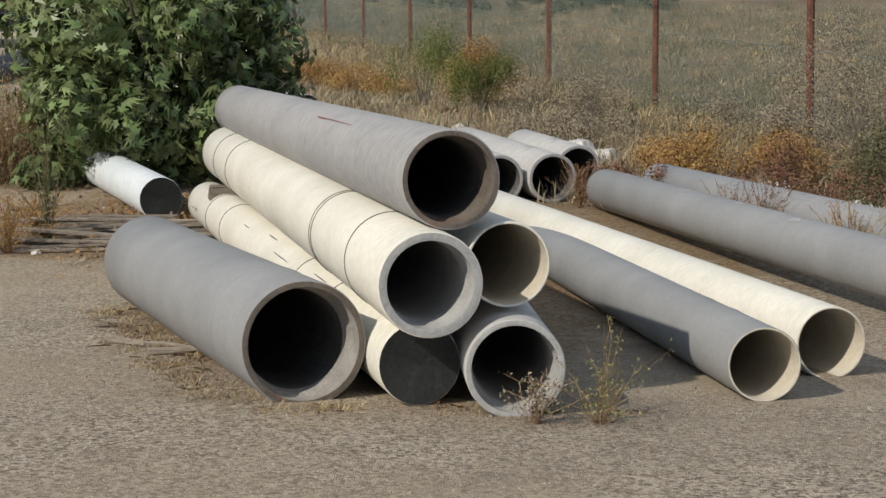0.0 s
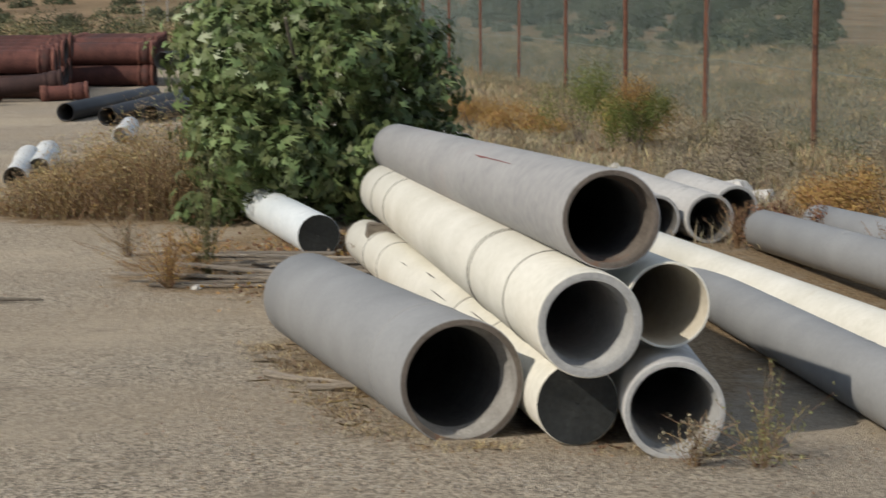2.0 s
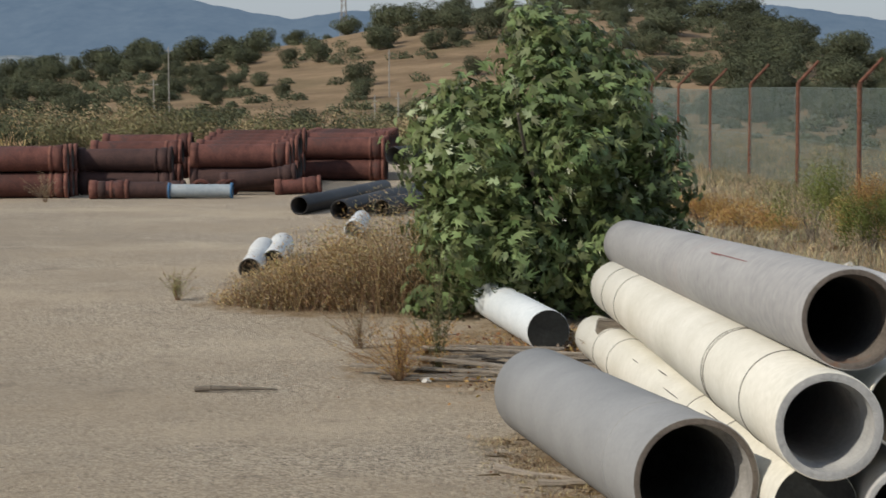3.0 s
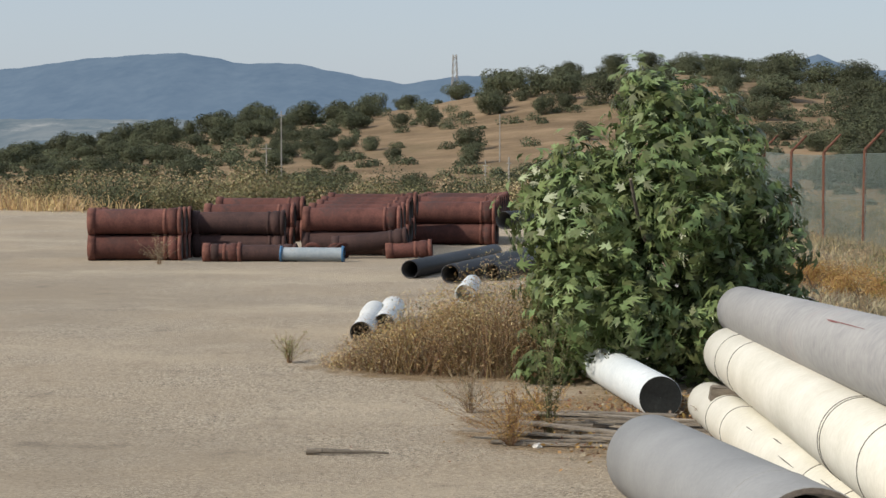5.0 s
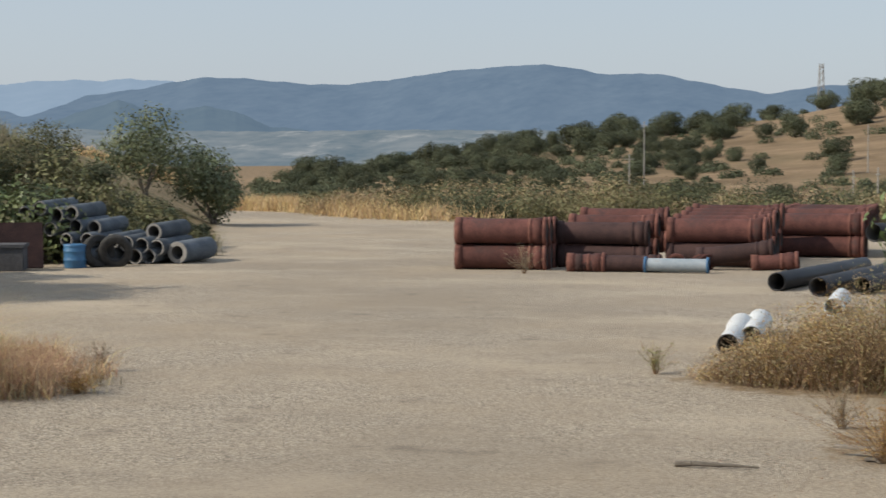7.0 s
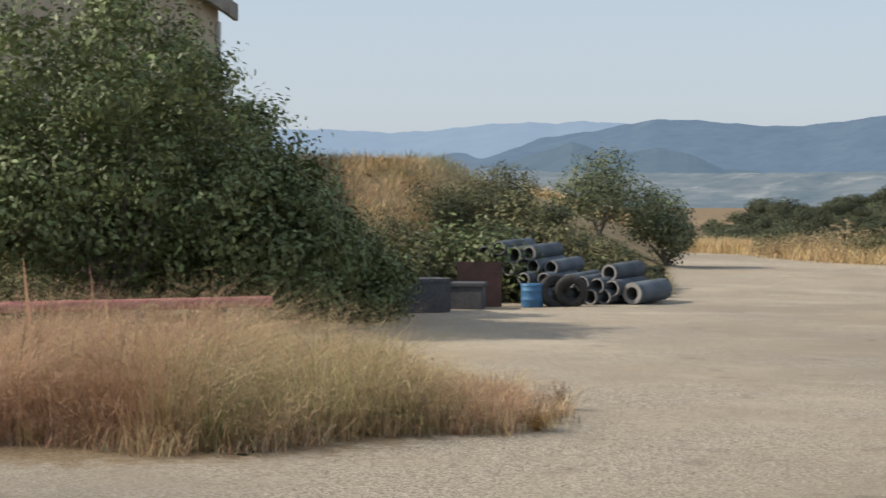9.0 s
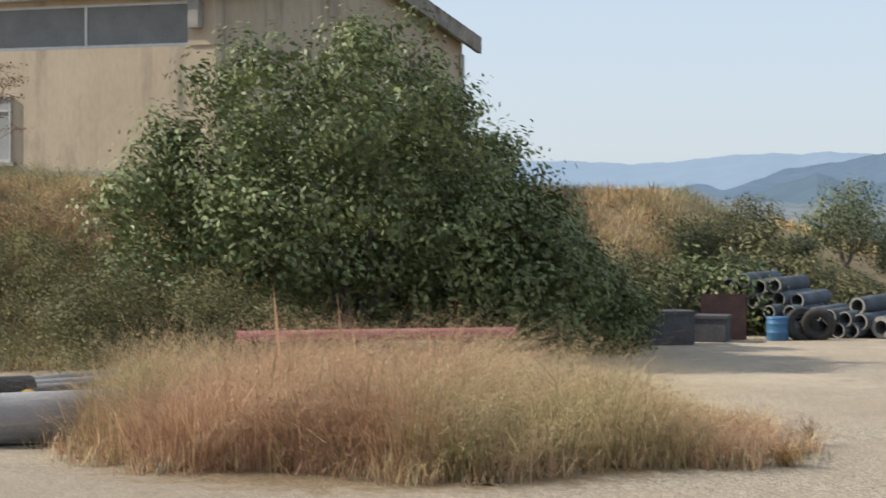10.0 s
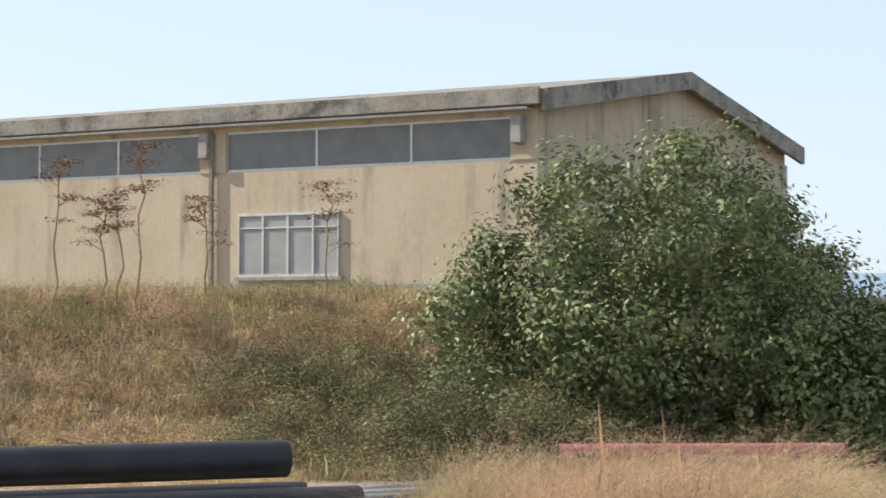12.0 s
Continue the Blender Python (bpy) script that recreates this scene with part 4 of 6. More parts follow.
    # strip windows: a frame and three panes in each bay
    for x0, x1 in bays:
        win = slab("window_frame", x0, x1, 0.02, 0.10, lo, lo + 0.07, ALU)
        slab("window_bar", x0, x1, 0.02, 0.10, hi - 0.06, hi, ALU, 0, win)
        n = 3
        for k in range(n + 1):
            xx = x0 + (x1 - x0) * k / n
            slab("window_bar", max(x0, xx - 0.035), min(x1, xx + 0.035), 0.025, 0.105, lo + 0.07, hi - 0.06, ALU, 0, win)
        for k in range(n):
            a, b = x0 + (x1 - x0) * k / n, x0 + (x1 - x0) * (k + 1) / n
            slab("pane", a + 0.035, b - 0.035, 0.05, 0.06, lo + 0.07, hi - 0.06, PANE, 0, win)
    win = slab("window_frame", wx0, wx1, -0.10, 0.02, wz0, wz0 + 0.07, ALU)
    slab("window_bar", wx0, wx1, -0.10, 0.02, wz1 - 0.07, wz1, ALU, 0, win)
    slab("window_bar", wx0 + 0.07, wx1 - 0.07, -0.09, 0.0, wz1 - 0.40, wz1 - 0.365, ALU, 0, win)
    for k in range(5):
        xx = wx0 + (wx1 - wx0) * k / 4
        slab("window_bar", max(wx0, xx - 0.03), min(wx1, xx + 0.03), -0.095, 0.01, wz0 + 0.07, wz1 - 0.07, ALU, 0, win)
    for k in range(4):
        a, b = wx0 + (wx1 - wx0) * k / 4, wx0 + (wx1 - wx0) * (k + 1) / 4
        slab("pane", a + 0.03, b - 0.03, -0.05, -0.04, wz0 + 0.07, wz1 - 0.07, PANE_PALE, 0, win)
    slab("window_sill", wx0 - 0.1, wx1 + 0.1, -0.14, 0.0, wz0 - 0.09, wz0 - 0.002, CONCRETE)
    for x0, x1 in bays:
        slab("bracket", x0 - 0.42, x0 - 0.12, -0.30, -0.042, lo + 0.38, hi - 0.02, CONCRETE, 0.02)
    slab("downpipe", -0.16, -0.02, wide - 0.3, wide - 0.16, base, eave - 0.45, WHITE, 0.03)
    # no pipe here: this added bar stands in for a dark wall stain
    slab("downpipe", 9.5, 9.64, -0.15, -0.045, base, eave - 0.4, FASCIA, 0.03)
    slab("plinth", -0.05, long, -0.06, 0.0, base, base + 0.7, CONCRETE)


shed()


# ---- plants ----
def frames(normals, r):
    """Two axes across each normal, turned at random."""
    n = normals / np.linalg.norm(normals, axis=1, keepdims=True)
    h = r.normal(size=n.shape)
    u = np.cross(n, h)
    u /= np.linalg.norm(u, axis=1, keepdims=True) + 1e-9
    return u, np.cross(n, u), n


RHOMB = np.array([(0, 0, 0), (0.5, 0.24, 0.05), (1, 0, -0.06), (0.5, -0.24, 0.05)])
FIG = np.array([(0.0, 0.0, 0), (0.14, 0.11, 0.0), (0.50, 0.42, -0.14), (0.42, 0.11, 0.04), (0.92, 0.28, -0.18), (0.64, 0.08, 0.04), (1.2, 0.0, -0.26), (0.64, -0.08, 0.04), (0.92, -0.28, -0.18), (0.42, -0.11, 0.04), (0.50, -0.42, -0.14), (0.14, -0.11, 0)])


def leaves(places, normals, size, shape, r):
    """A mesh of leaves, one polygon each."""
    u, v, n = frames(np.asarray(normals), r)
    s = size * r.uniform(0.6, 1.25, len(places))
    k = len(shape)
    out = (np.asarray(places)[:, None, :] + s[:, None, None] * (shape[None, :, 0:1] * u[:, None, :] + shape[None, :, 1:2] * v[:, None, :] + shape[None, :, 2:3] * n[:, None, :]))
    return mesh_np("leaves", out.reshape(-1, 3), np.arange(len(places) * k).reshape(-1, k))


def crown_points(blobs, count, r, shell=0.55, up=0.5):
    """Places in the outer shell of a heap of rounded clumps, each with its outward direction."""
    vol = np.array([b[3] * b[4] * b[5] for b in blobs]) ** 0.67
    pick = r.choice(len(blobs), count, p=vol / vol.sum())
    c = np.array([b[:3] for b in blobs])[pick]
    s = np.array([b[3:6] for b in blobs])[pick]
    d = r.normal(size=(count, 3))
    d /= np.linalg.norm(d, axis=1, keepdims=True)
    rad = r.uniform(shell, 1.0, (count, 1)) * (1 + 0.12 * np.sin(5 * d[:, :1] + 3 * d[:, 1:2] + pick[:, None]))
    return c + d * s * rad, d + np.array([0, 0, up]) + r.normal(0, 0.45, (count, 3))


def limbs(height, spread, r, n=7, thick=0.06):
    """A tapered trunk with limbs."""
    bm = bmesh.new()
    for k in range(n):
        a = 2 * math.pi * k / n + r.uniform(-0.3, 0.3)
        last, rad = Vector((0.06 * math.cos(a), 0.06 * math.sin(a), -0.05)), thick
        tip = Vector((spread * math.cos(a) * r.uniform(0.4, 0.9), spread * math.sin(a) * r.uniform(0.4, 0.9), height * r.uniform(0.55, 0.85)))
        for q in range(1, 6):
            f = q / 5
            nxt = Vector((tip.x * f ** 1.3, tip.y * f ** 1.3, tip.z * f)) + Vector(r.normal(0, 0.02 * height, 3)) * 0.6
            rod(bm, last, nxt, rad, rad * 0.78, 6)
            last, rad = nxt, rad * 0.78
    return bm


def blades(roots, heights, lean, width, r, bend=0.35, wind=(0, 0), per=0):
    """Grass: one bent, tapering blade from each root."""
    n = len(roots)
    a = r.uniform(0, 2 * np.pi, n)
    if per:
        a = np.repeat(r.uniform(0, 2 * np.pi, n // per), per) + r.normal(0, 0.8, n)
    out = np.stack([np.cos(a), np.sin(a), np.zeros(n)], -1)
    side = np.stack([-np.sin(a + 0.6), np.cos(a + 0.6), np.zeros(n)], -1)
    h = np.asarray(heights)[:, None]
    ln = (np.abs(r.normal(0, lean, (n, 1))) + 0.03)
    w = np.asarray(width) * r.uniform(0.6, 1.4, (n, 1))
    wv = np.array([[wind[0], wind[1], 0]])
    p0, mid = roots, roots + out * h * ln * 0.4 + wv * h * 0.3 + np.array([0, 0, 1]) * h * 0.55
    tip = roots + out * h * ln * (1 + bend) + wv * h + np.array([0, 0, 1]) * h * (1 - 0.25 * ln)
    v = np.stack([p0 - side * w, p0 + side * w, mid + side * w * 0.8, tip, mid - side * w * 0.8], 1).reshape(-1, 3)
    return mesh_np("grass", v, np.arange(n * 5).reshape(-1, 5))


def scatter(n, inside, box_, r):
    """Places at random in a box of the plan where inside() is true, set on the ground."""
    x0, x1, y0, y1 = box_
    got = np.zeros((0, 2))
    while len(got) < n:
        p = np.stack([r.uniform(x0, x1, 4 * n), r.uniform(y0, y1, 4 * n)], -1)
        got = np.concatenate([got, p[inside(p[:, 0], p[:, 1], r)]])
    p = got[:n]
    return np.concatenate([p, land(p[:, 0], p[:, 1])[:, None] - 0.01], 1)


def tufts(centres, per, reach, r):
    """Roots gathered round tussock centres."""
    c = np.repeat(centres, per, 0)
    p = c[:, :2] + r.normal(0, reach, (len(c), 2))
    return np.concatenate([p, land(p[:, 0], p[:, 1])[:, None] - 0.01], 1)


def stuff(name, me, material, label, category="grass"):
    return single(name, me, material, label, category, kind="stuff")


def rosettes(p, n, per, reach, r):
    """Gathers leaves into tufts at the twig ends."""
    q = np.repeat(p, per, 0)
    d = r.normal(size=q.shape)
    return q + d * reach, np.repeat(n, per, 0) * 0.8 + d


def cushions(n, inside, box_, low, high, per, size, mt, label, seed, name="field_bush"):
    """Low rounded bushes, too many to count."""
    rr = np.random.default_rng(seed)
    c = scatter(n, inside, box_, rr)
    s = rr.uniform(low, high, n)
    dirs = rr.normal(size=(n * per, 3))
    dirs /= np.linalg.norm(dirs, axis=1, keepdims=True)
    dirs[:, 2] = np.abs(dirs[:, 2])
    pts = np.repeat(c, per, 0) + dirs * np.repeat(s, per)[:, None] * rr.uniform(0.35, 1.1, (len(dirs), 1)) * [1.2, 1.2, 0.85]
    stuff(name, leaves(pts, dirs + rr.normal(0, 0.35, dirs.shape), size, RHOMB * [1, 0.7, 1], rr), mt, label, "bushes")


def leafy_thing(name, label, category, place, blobs, count, size, shape, material, group="", trunk=None, seed=1, shell=0.5, up=0.5, turn=0, clump=0, reach=0.1):
    r = np.random.default_rng(seed)
    ob = thing(name, label, category, Matrix.Translation(place) @ pose(0, 0, 0, 0, 0, turn), group)
    if trunk:
        part("trunk", limbs(trunk[0], trunk[1], r, trunk[2], trunk[3]), BARK, ob)
    p, n = crown_points(blobs, count // max(1, clump), r, shell, up)
    if clump:
        p, n = rosettes(p, n, clump, reach, r)
    keep = p[:, 2] > 0.02
    part("crown", leaves(p[keep], n[keep], size, shape, r), material, ob)
    return ob


# the fig tree
r_ = np.random.default_rng(11)
fig_blobs = [(0, 0, 1.15, 1.05, 1.0, 1.0), (0.05, 0, 1.95, 0.7, 0.7, 0.8), (-0.75, -0.1, 1.5, 0.65, 0.7, 0.75), (0.6, 0, 1.0, 0.55, 0.7, 0.75),
             (-0.6, -0.2, 0.7, 0.7, 0.7, 0.65), (0.15, -0.3, 0.6, 0.9, 0.7, 0.6), (0.1, 0.0, 2.5, 0.32, 0.35, 0.38), (-0.8, 0, 1.9, 0.35, 0.4, 0.4), (0.7, 0.1, 1.65, 0.35, 0.4, 0.4)]
for _ in range(34):
    a, e = r_.uniform(0, 2 * np.pi), r_.uniform(0.1, 2.7)
    rr = 1.15 * math.sqrt(max(0.05, 1 - (max(0, e - 0.8) / 2.0) ** 1.5))
    fig_blobs.append((rr * math.cos(a) - 0.04, rr * math.sin(a), e, 0.24, 0.24, 0.22))
fig_blobs += [(-0.18, 0, 2.55, 0.26, 0.3, 0.42), (-0.2, 0, 2.85, 0.15, 0.18, 0.22), (-1.1, 0, 1.85, 0.25, 0.3, 0.3), (1.05, 0, 1.3, 0.3, 0.3, 0.3)]
leafy_thing("fig_tree", "leafy green fig tree growing among the stacked pipes", "tree", at(8.25, 17.4), [(0.94 * b[0], b[1], 0.92 * b[2], 0.95 * b[3], b[4], 0.92 * b[5]) for b in fig_blobs], 14400, 0.14, FIG, FIG_LEAF, trunk=(2.2, 1.2, 9, 0.045), seed=3, shell=0.6, up=0.4, clump=12, reach=0.10)

# the broad dark tree in front of the shed
r_ = np.random.default_rng(12)
def bay_top(x):
    """Height of the tree's top across its width."""
    return np.interp(x, [-4.3, -3.7, -3.1, -2.5, -2.0, -1.2, -0.5, 0, 0.85, 1.45, 1.75, 2.4, 2.75, 3.3, 4.0, 4.9], [2.6, 3.7, 4.4, 5.0, 5.3, 5.2, 5.6, 5.95, 5.95, 5.2, 4.4, 4.2, 3.6, 2.9, 2.2, 1.2])


lau = [(-0.6, 0, 2.2, 2.4, 1.7, 2.0), (1.2, 0, 2.0, 1.9, 1.7, 1.8), (0.3, 0, 4.0, 1.1, 1.2, 1.3), (-2.3, 0, 2.6, 1.2, 1.3, 1.4), (2.6, 0, 1.4, 1.3, 1.3, 1.2), (3.7, 0.3, 0.9, 0.9, 1.0, 0.8)]
while len(lau) < 105:
    x = r_.uniform(-4.1, 4.35)
    s = r_.uniform(0.32, 0.62)
    z = r_.uniform(0.12, 1.0) ** 0.6 * bay_top(x) - s
    y = r_.uniform(-1, 1) * 2.5 * math.sqrt(max(0.1, 1 - (x / 5.2) ** 2)) * math.sqrt(max(0.12, 1 - (z / 6.4) ** 2))
    if x > 2.0:
        y = abs(y)
    if z > 0.35:
        lau.append((x, y, z, s, s, 0.8 * s))
# hidden rear clumps, added to thicken the tree's shadow on the yard
lau += [(0, 2.6, 2.8, 1.7, 1.6, 1.7), (1.6, 2.4, 2.2, 1.5, 1.5, 1.4), (-1.2, 2.9, 3.0, 1.6, 1.5, 1.7), (1.0, 4.0, 1.9, 1.6, 1.5, 1.3), (2.9, 1.6, 1.4, 1.1, 1.2, 1.0)]
leafy_thing("bay_tree", "broad dark evergreen tree in front of the shed gable", "tree", at(49.0, 31.0), [(0.93 * b[0], 0.92 * b[1], 1.0 * b[2] + 0.12, 0.92 * b[3], 0.92 * b[4], 0.95 * b[5]) for b in lau], 66000, 0.128, RHOMB * [1, 0.95, 1], LAUREL_LEAF, trunk=(4.0, 2.2, 10, 0.09), seed=4, shell=0.75, up=0.6, turn=48, clump=32, reach=0.17)
# second tree, out of sight behind the first, added for its shadow
leafy_thing("bay_tree", "unseen evergreen added behind the broad tree to cast shade", "tree", at(47.9, 35.4), lau[:4], 12000, 0.2, RHOMB, LAUREL_LEAF, trunk=(3.6, 1.8, 7, 0.09), seed=5, shell=0.5, up=0.4, turn=48, clump=10, reach=0.12)
for k, (az, d, s, n) in enumerate(((38.6, 40.3, 1.1, 2600), (35.9, 43.0, 0.8, 1100), (34.4, 42.0, 0.5, 900), (36.7, 44.5, 0.9, 1000), (44.2, 38.2, 1.1, 1600), (42.6, 39.0, 1.0, 1500), (40.6, 39.6, 1.0, 1500), (39.0, 41.0, 0.9, 1000))):
    rr = np.random.default_rng(30 + k)
    bl = [(rr.normal(0, 0.7 * s), rr.normal(0, 0.5 * s), rr.uniform(0.5, 1.1) * s, 0.8 * s, 0.7 * s, 0.75 * s) for _ in range(6)]
    leafy_thing("shrub", "green leafy shrub growing on the bank" if k in (0, 4) else "dark olive scrub on the bank", "shrub", at(az, d), bl, n, 0.15, RHOMB, LAUREL_LEAF if k in (0, 4, 5) else SCRUB, "shrubs on the bank", seed=50 + k)
for k, (az, d, s) in enumerate(((34.3, 62, 1.35), (32.3, 63, 1.1))):
    rr = np.random.default_rng(70 + k)
    bl = [(rr.normal(0, 0.7 * s), rr.normal(0, 0.6 * s), rr.uniform(0.6, 1.95) * s, 0.7 * s, 0.7 * s, 0.6 * s) for _ in range(11)]
    leafy_thing("small_tree", "small green tree at the edge of the yard", "tree", at(az, d, -0.1), bl, 6000, 0.14, RHOMB, SMALL_TREE_LEAF, "small trees at the yard's edge", (1.6, 0.9, 4, 0.08), seed=72 + k)

# the shrubs 34 m out are added behind to deepen the yard's shade
for k, (az, d, h) in enumerate(((44.6, 32.0, 2.9), (44.2, 34.2, 2.9), (43.4, 32.6, 2.35), (42.6, 34.6, 2.1), (42.3, 33.0, 1.9), (41.2, 33.4, 1.45))):
    rr = np.random.default_rng(1080 + k)
    bl = [(rr.normal(0, 0.32), rr.normal(0, 0.5), rr.uniform(0.15, 0.78) * h, 0.5, 0.6, 0.22 * h) for _ in range(11)]
    leafy_thing("shrub", "dark evergreen shrub beside the broad tree", "shrub", at(az, d, -0.05), bl, 5200, 0.11, RHOMB, LAUREL_LEAF, "dark shrubs under the broad tree", seed=1090 + k, shell=0.45, clump=10, reach=0.12)
for k in range(64):
    rr = np.random.default_rng(80 + k)
    az = rr.uniform(32.8, 43.0)
    s = rr.uniform(0.6, 1.0) * float(np.interp(az, [33, 34.2, 35.5, 37], [0.5, 0.6, 0.85, 1.0]))
    bl = [(rr.normal(0, 0.6 * s), rr.normal(0, 0.5 * s), rr.uniform(0.2, 0.8) * s, 0.7 * s, 0.7 * s, 0.5 * s) for _ in range(5)]
    leafy_thing("shrub", "olive scrub covering the end of the bank", "shrub", at(az, rr.uniform(40.2, 47.5 if az < 38.5 else 43.5)), bl, 3000, 0.07, RHOMB, (OAK_LEAF, OAK_LEAF, BRAMBLE if az > 38 else SCRUB)[k % 3], "shrubs on the bank", seed=2090 + k)

# shrubs along the fence
SHRUBS = "wild dried shrubs"
for k, (x, y, s, h, mt, what) in enumerate(((-0.25, 25.2, 0.80, 1.35, GREEN_BUSH, "yellow-green bush by the fence"), (0.50, 24.2, 0.42, 0.85, GREEN_BUSH, "small bright green bush by the fence"),
                                           (0.42, 24.6, 0.5, 1.0, ORANGE_BUSH, "orange dried flower bush by the fence"), (-1.15, 27.0, 0.7, 0.55, ORANGE_BUSH, "ochre dried bush behind the stack"), (-1.9, 28.5, 0.7, 0.6, ORANGE_BUSH, "ochre dried bush under the fence"),
                                           (1.55, 21.5, 0.7, 0.9, GREY_BUSH, "grey dried bush by the fence"), (1.2, 20.2, 0.55, 0.6, GREY_BUSH, "grey dried bush behind pipes"),
                                           (2.05, 17.2, 0.5, 0.55, ORANGE_BUSH, "orange dried flower bush behind the grey pipes"), (2.45, 16.6, 0.55, 0.6, ORANGE_BUSH, "orange dried flower bush by the grey pipes"), (2.9, 16.6, 0.5, 0.55, ORANGE_BUSH, "orange dried flower bush beside the fence post"),
                                           (2.62, 14.9, 0.40, 0.75, RED_WEED, "red-brown seeding dock by the grey pipes"), (2.75, 13.9, 0.32, 0.6, RED_WEED, "red-brown dock between the pipes"), (1.45, 15.2, 0.28, 0.45, RED_WEED, "russet weed in front of the grey pipes"), (3.05, 12.7, 0.34, 0.7, RED_WEED, "russet weed at the fence"),
                                           (3.7, 15.6, 0.5, 0.8, SCRUB, "olive scrub at the fence"), (3.2, 12.4, 0.4, 0.6, SCRUB, "green weed beside the grey pipes"), (3.75, 17.0, 0.8, 1.7, GREY_BUSH, "grey dried bush at the fence"), (3.3, 18.6, 0.6, 0.7, GREY_BUSH, "grey dried bush beyond the pipes"), (-5.15, 18.0, 0.35, 0.42, ORANGE_BUSH, "yellow-orange dried bush at the end of the thicket"), (-4.55, 18.1, 0.4, 0.62, ORANGE_BUSH, "ochre dried bush in the thicket"))):
    rr = np.random.default_rng(100 + k)
    bl = [(rr.normal(0, 0.45 * s), rr.normal(0, 0.4 * s), rr.uniform(0.25, 0.72) * h, 0.5 * s, 0.5 * s, 0.36 * h) for _ in range(7)]
    leafy_thing("shrub", what, "shrub", (x, y, float(land(x, y))), bl, 2600 if mt is RED_WEED else 9000, 0.027, RHOMB, mt, SHRUBS, (h * 0.8, s * 0.7, 14, 0.008), seed=130 + k, shell=0.2, up=0.8)

# low weeds near the stack
for k, (x, y, s, h, mt, what) in enumerate(((0.58, 6.85, 0.20, 0.24, OLIVE, "green flowering weed in front of an open pipe"), (0.34, 6.85, 0.10, 0.20, GREY_BUSH, "dry twiggy weed in front of an open pipe"), (0.64, 7.05, 0.09, 0.42, OLIVE, "tall thin green weed by the stack"),
                                           (-2.95, 12.85, 0.32, 0.42, ORANGE_BUSH, "russet dried weed by the boards"), (-2.75, 13.2, 0.16, 0.95, SCRUB, "tall green fennel by the boards"), (-3.65, 14.5, 0.2, 0.35, GREY_BUSH, "small dry tuft on the gravel"),
                                           (-6.2, 17.55, 0.2, 0.32, OLIVE, "small weed alone on the gravel"), (-13.86, 32.4, 0.25, 0.6, GREY_BUSH, "dry weed in front of rusty pipes"), (-1.4, 13.6, 0.2, 0.25, RED_WEED, "brown dock leaves beside a pipe"),
                                           (-11.2, 15.5, 0.2, 0.3, GREY_BUSH, "dry weed at the end of the grass"), (-3.0, 14.0, 0.25, 0.3, ORANGE_BUSH, "russet weed beside the pale pipe"), (-10.35, 13.9, 0.16, 0.22, ORANGE_BUSH, "orange dried tuft at the edge of the tall grass"), (2.22, 13.0, 0.22, 0.58, RED_WEED, "red-brown dock between the grey pipes"), (2.05, 13.4, 0.16, 0.45, RED_WEED, "red-brown dock beside a grey pipe"),
                                           (2.52, 11.7, 0.2, 0.5, ORANGE_BUSH, "russet weed between the grey pipes"), (2.8, 11.3, 0.25, 0.5, OLIVE, "olive weed between the grey pipes"), (1.1, 15.3, 0.18, 0.4, RED_WEED, "russet weed at the mouth of a grey pipe"))):
    rr = np.random.default_rng(160 + k)
    n = 60 if mt is ORANGE_BUSH else 28 if h == 0.95 else 9 if h == 0.42 else 34
    ob = thing("weed", what, "weed", (Matrix.Translation((x, y, float(land(x, y))))), "weeds round the stack")
    bm = bmesh.new()
    tips = []
    for q in range(n):
        a, o = rr.uniform(0, 6.28), abs(rr.normal(0, s))
        last = Vector((0.02 * math.cos(a), 0.02 * math.sin(a), 0))
        tip = Vector((o * math.cos(a), o * math.sin(a), h * rr.uniform(0.4, 1.0)))
        for f in (0.4, 0.75, 1.0):
            nxt = Vector((tip.x * f ** 1.4, tip.y * f ** 1.4, tip.z * f)) + Vector(rr.normal(0, 0.012, 3))
            rod(bm, last, nxt, 0.0022 if y > 8 else 0.0015, 0.0016 if y > 8 else 0.001, 3)
            tips += [last.lerp(nxt, u) for u in rr.uniform(0, 1, 13 if y > 8 else 6)]
            last = nxt
    tagged(part("stem", bm, DRY_STALK if mt is not SCRUB else SCRUB, ob), kind="stuff")
    tp = np.array([tuple(t) for t in tips])
    tp = tp[tp[:, 2] > 0.15 * h] + rr.normal(0, 0.012, (int((tp[:, 2] > 0.15 * h).sum()), 3))
    tagged(part("foliage", leaves(tp, rr.normal(size=tp.shape) + [0, 0, 0.6], 0.016 if h < 0.6 else 0.02, RHOMB, rr), mt, ob), kind="stuff")

# the dry fennel thicket
r_ = np.random.default_rng(21)


def in_thicket(x, y, r):
    u, v = (x + 4.35) / 1.35, (y - 17.5) / 0.75
    return u * u + v * v < 1


def thicket_height(p):
    h = np.interp(p[:, 0], [-5.7, -5.2, -4.8, -4.3, -3.6, -3], [0.22, 0.45, 0.68, 0.92, 1.12, 0.95])
    return h * (0.78 + 0.32 * np.sin(p[:, 0] * 7.5) * np.sin(p[:, 1] * 6 + 1))


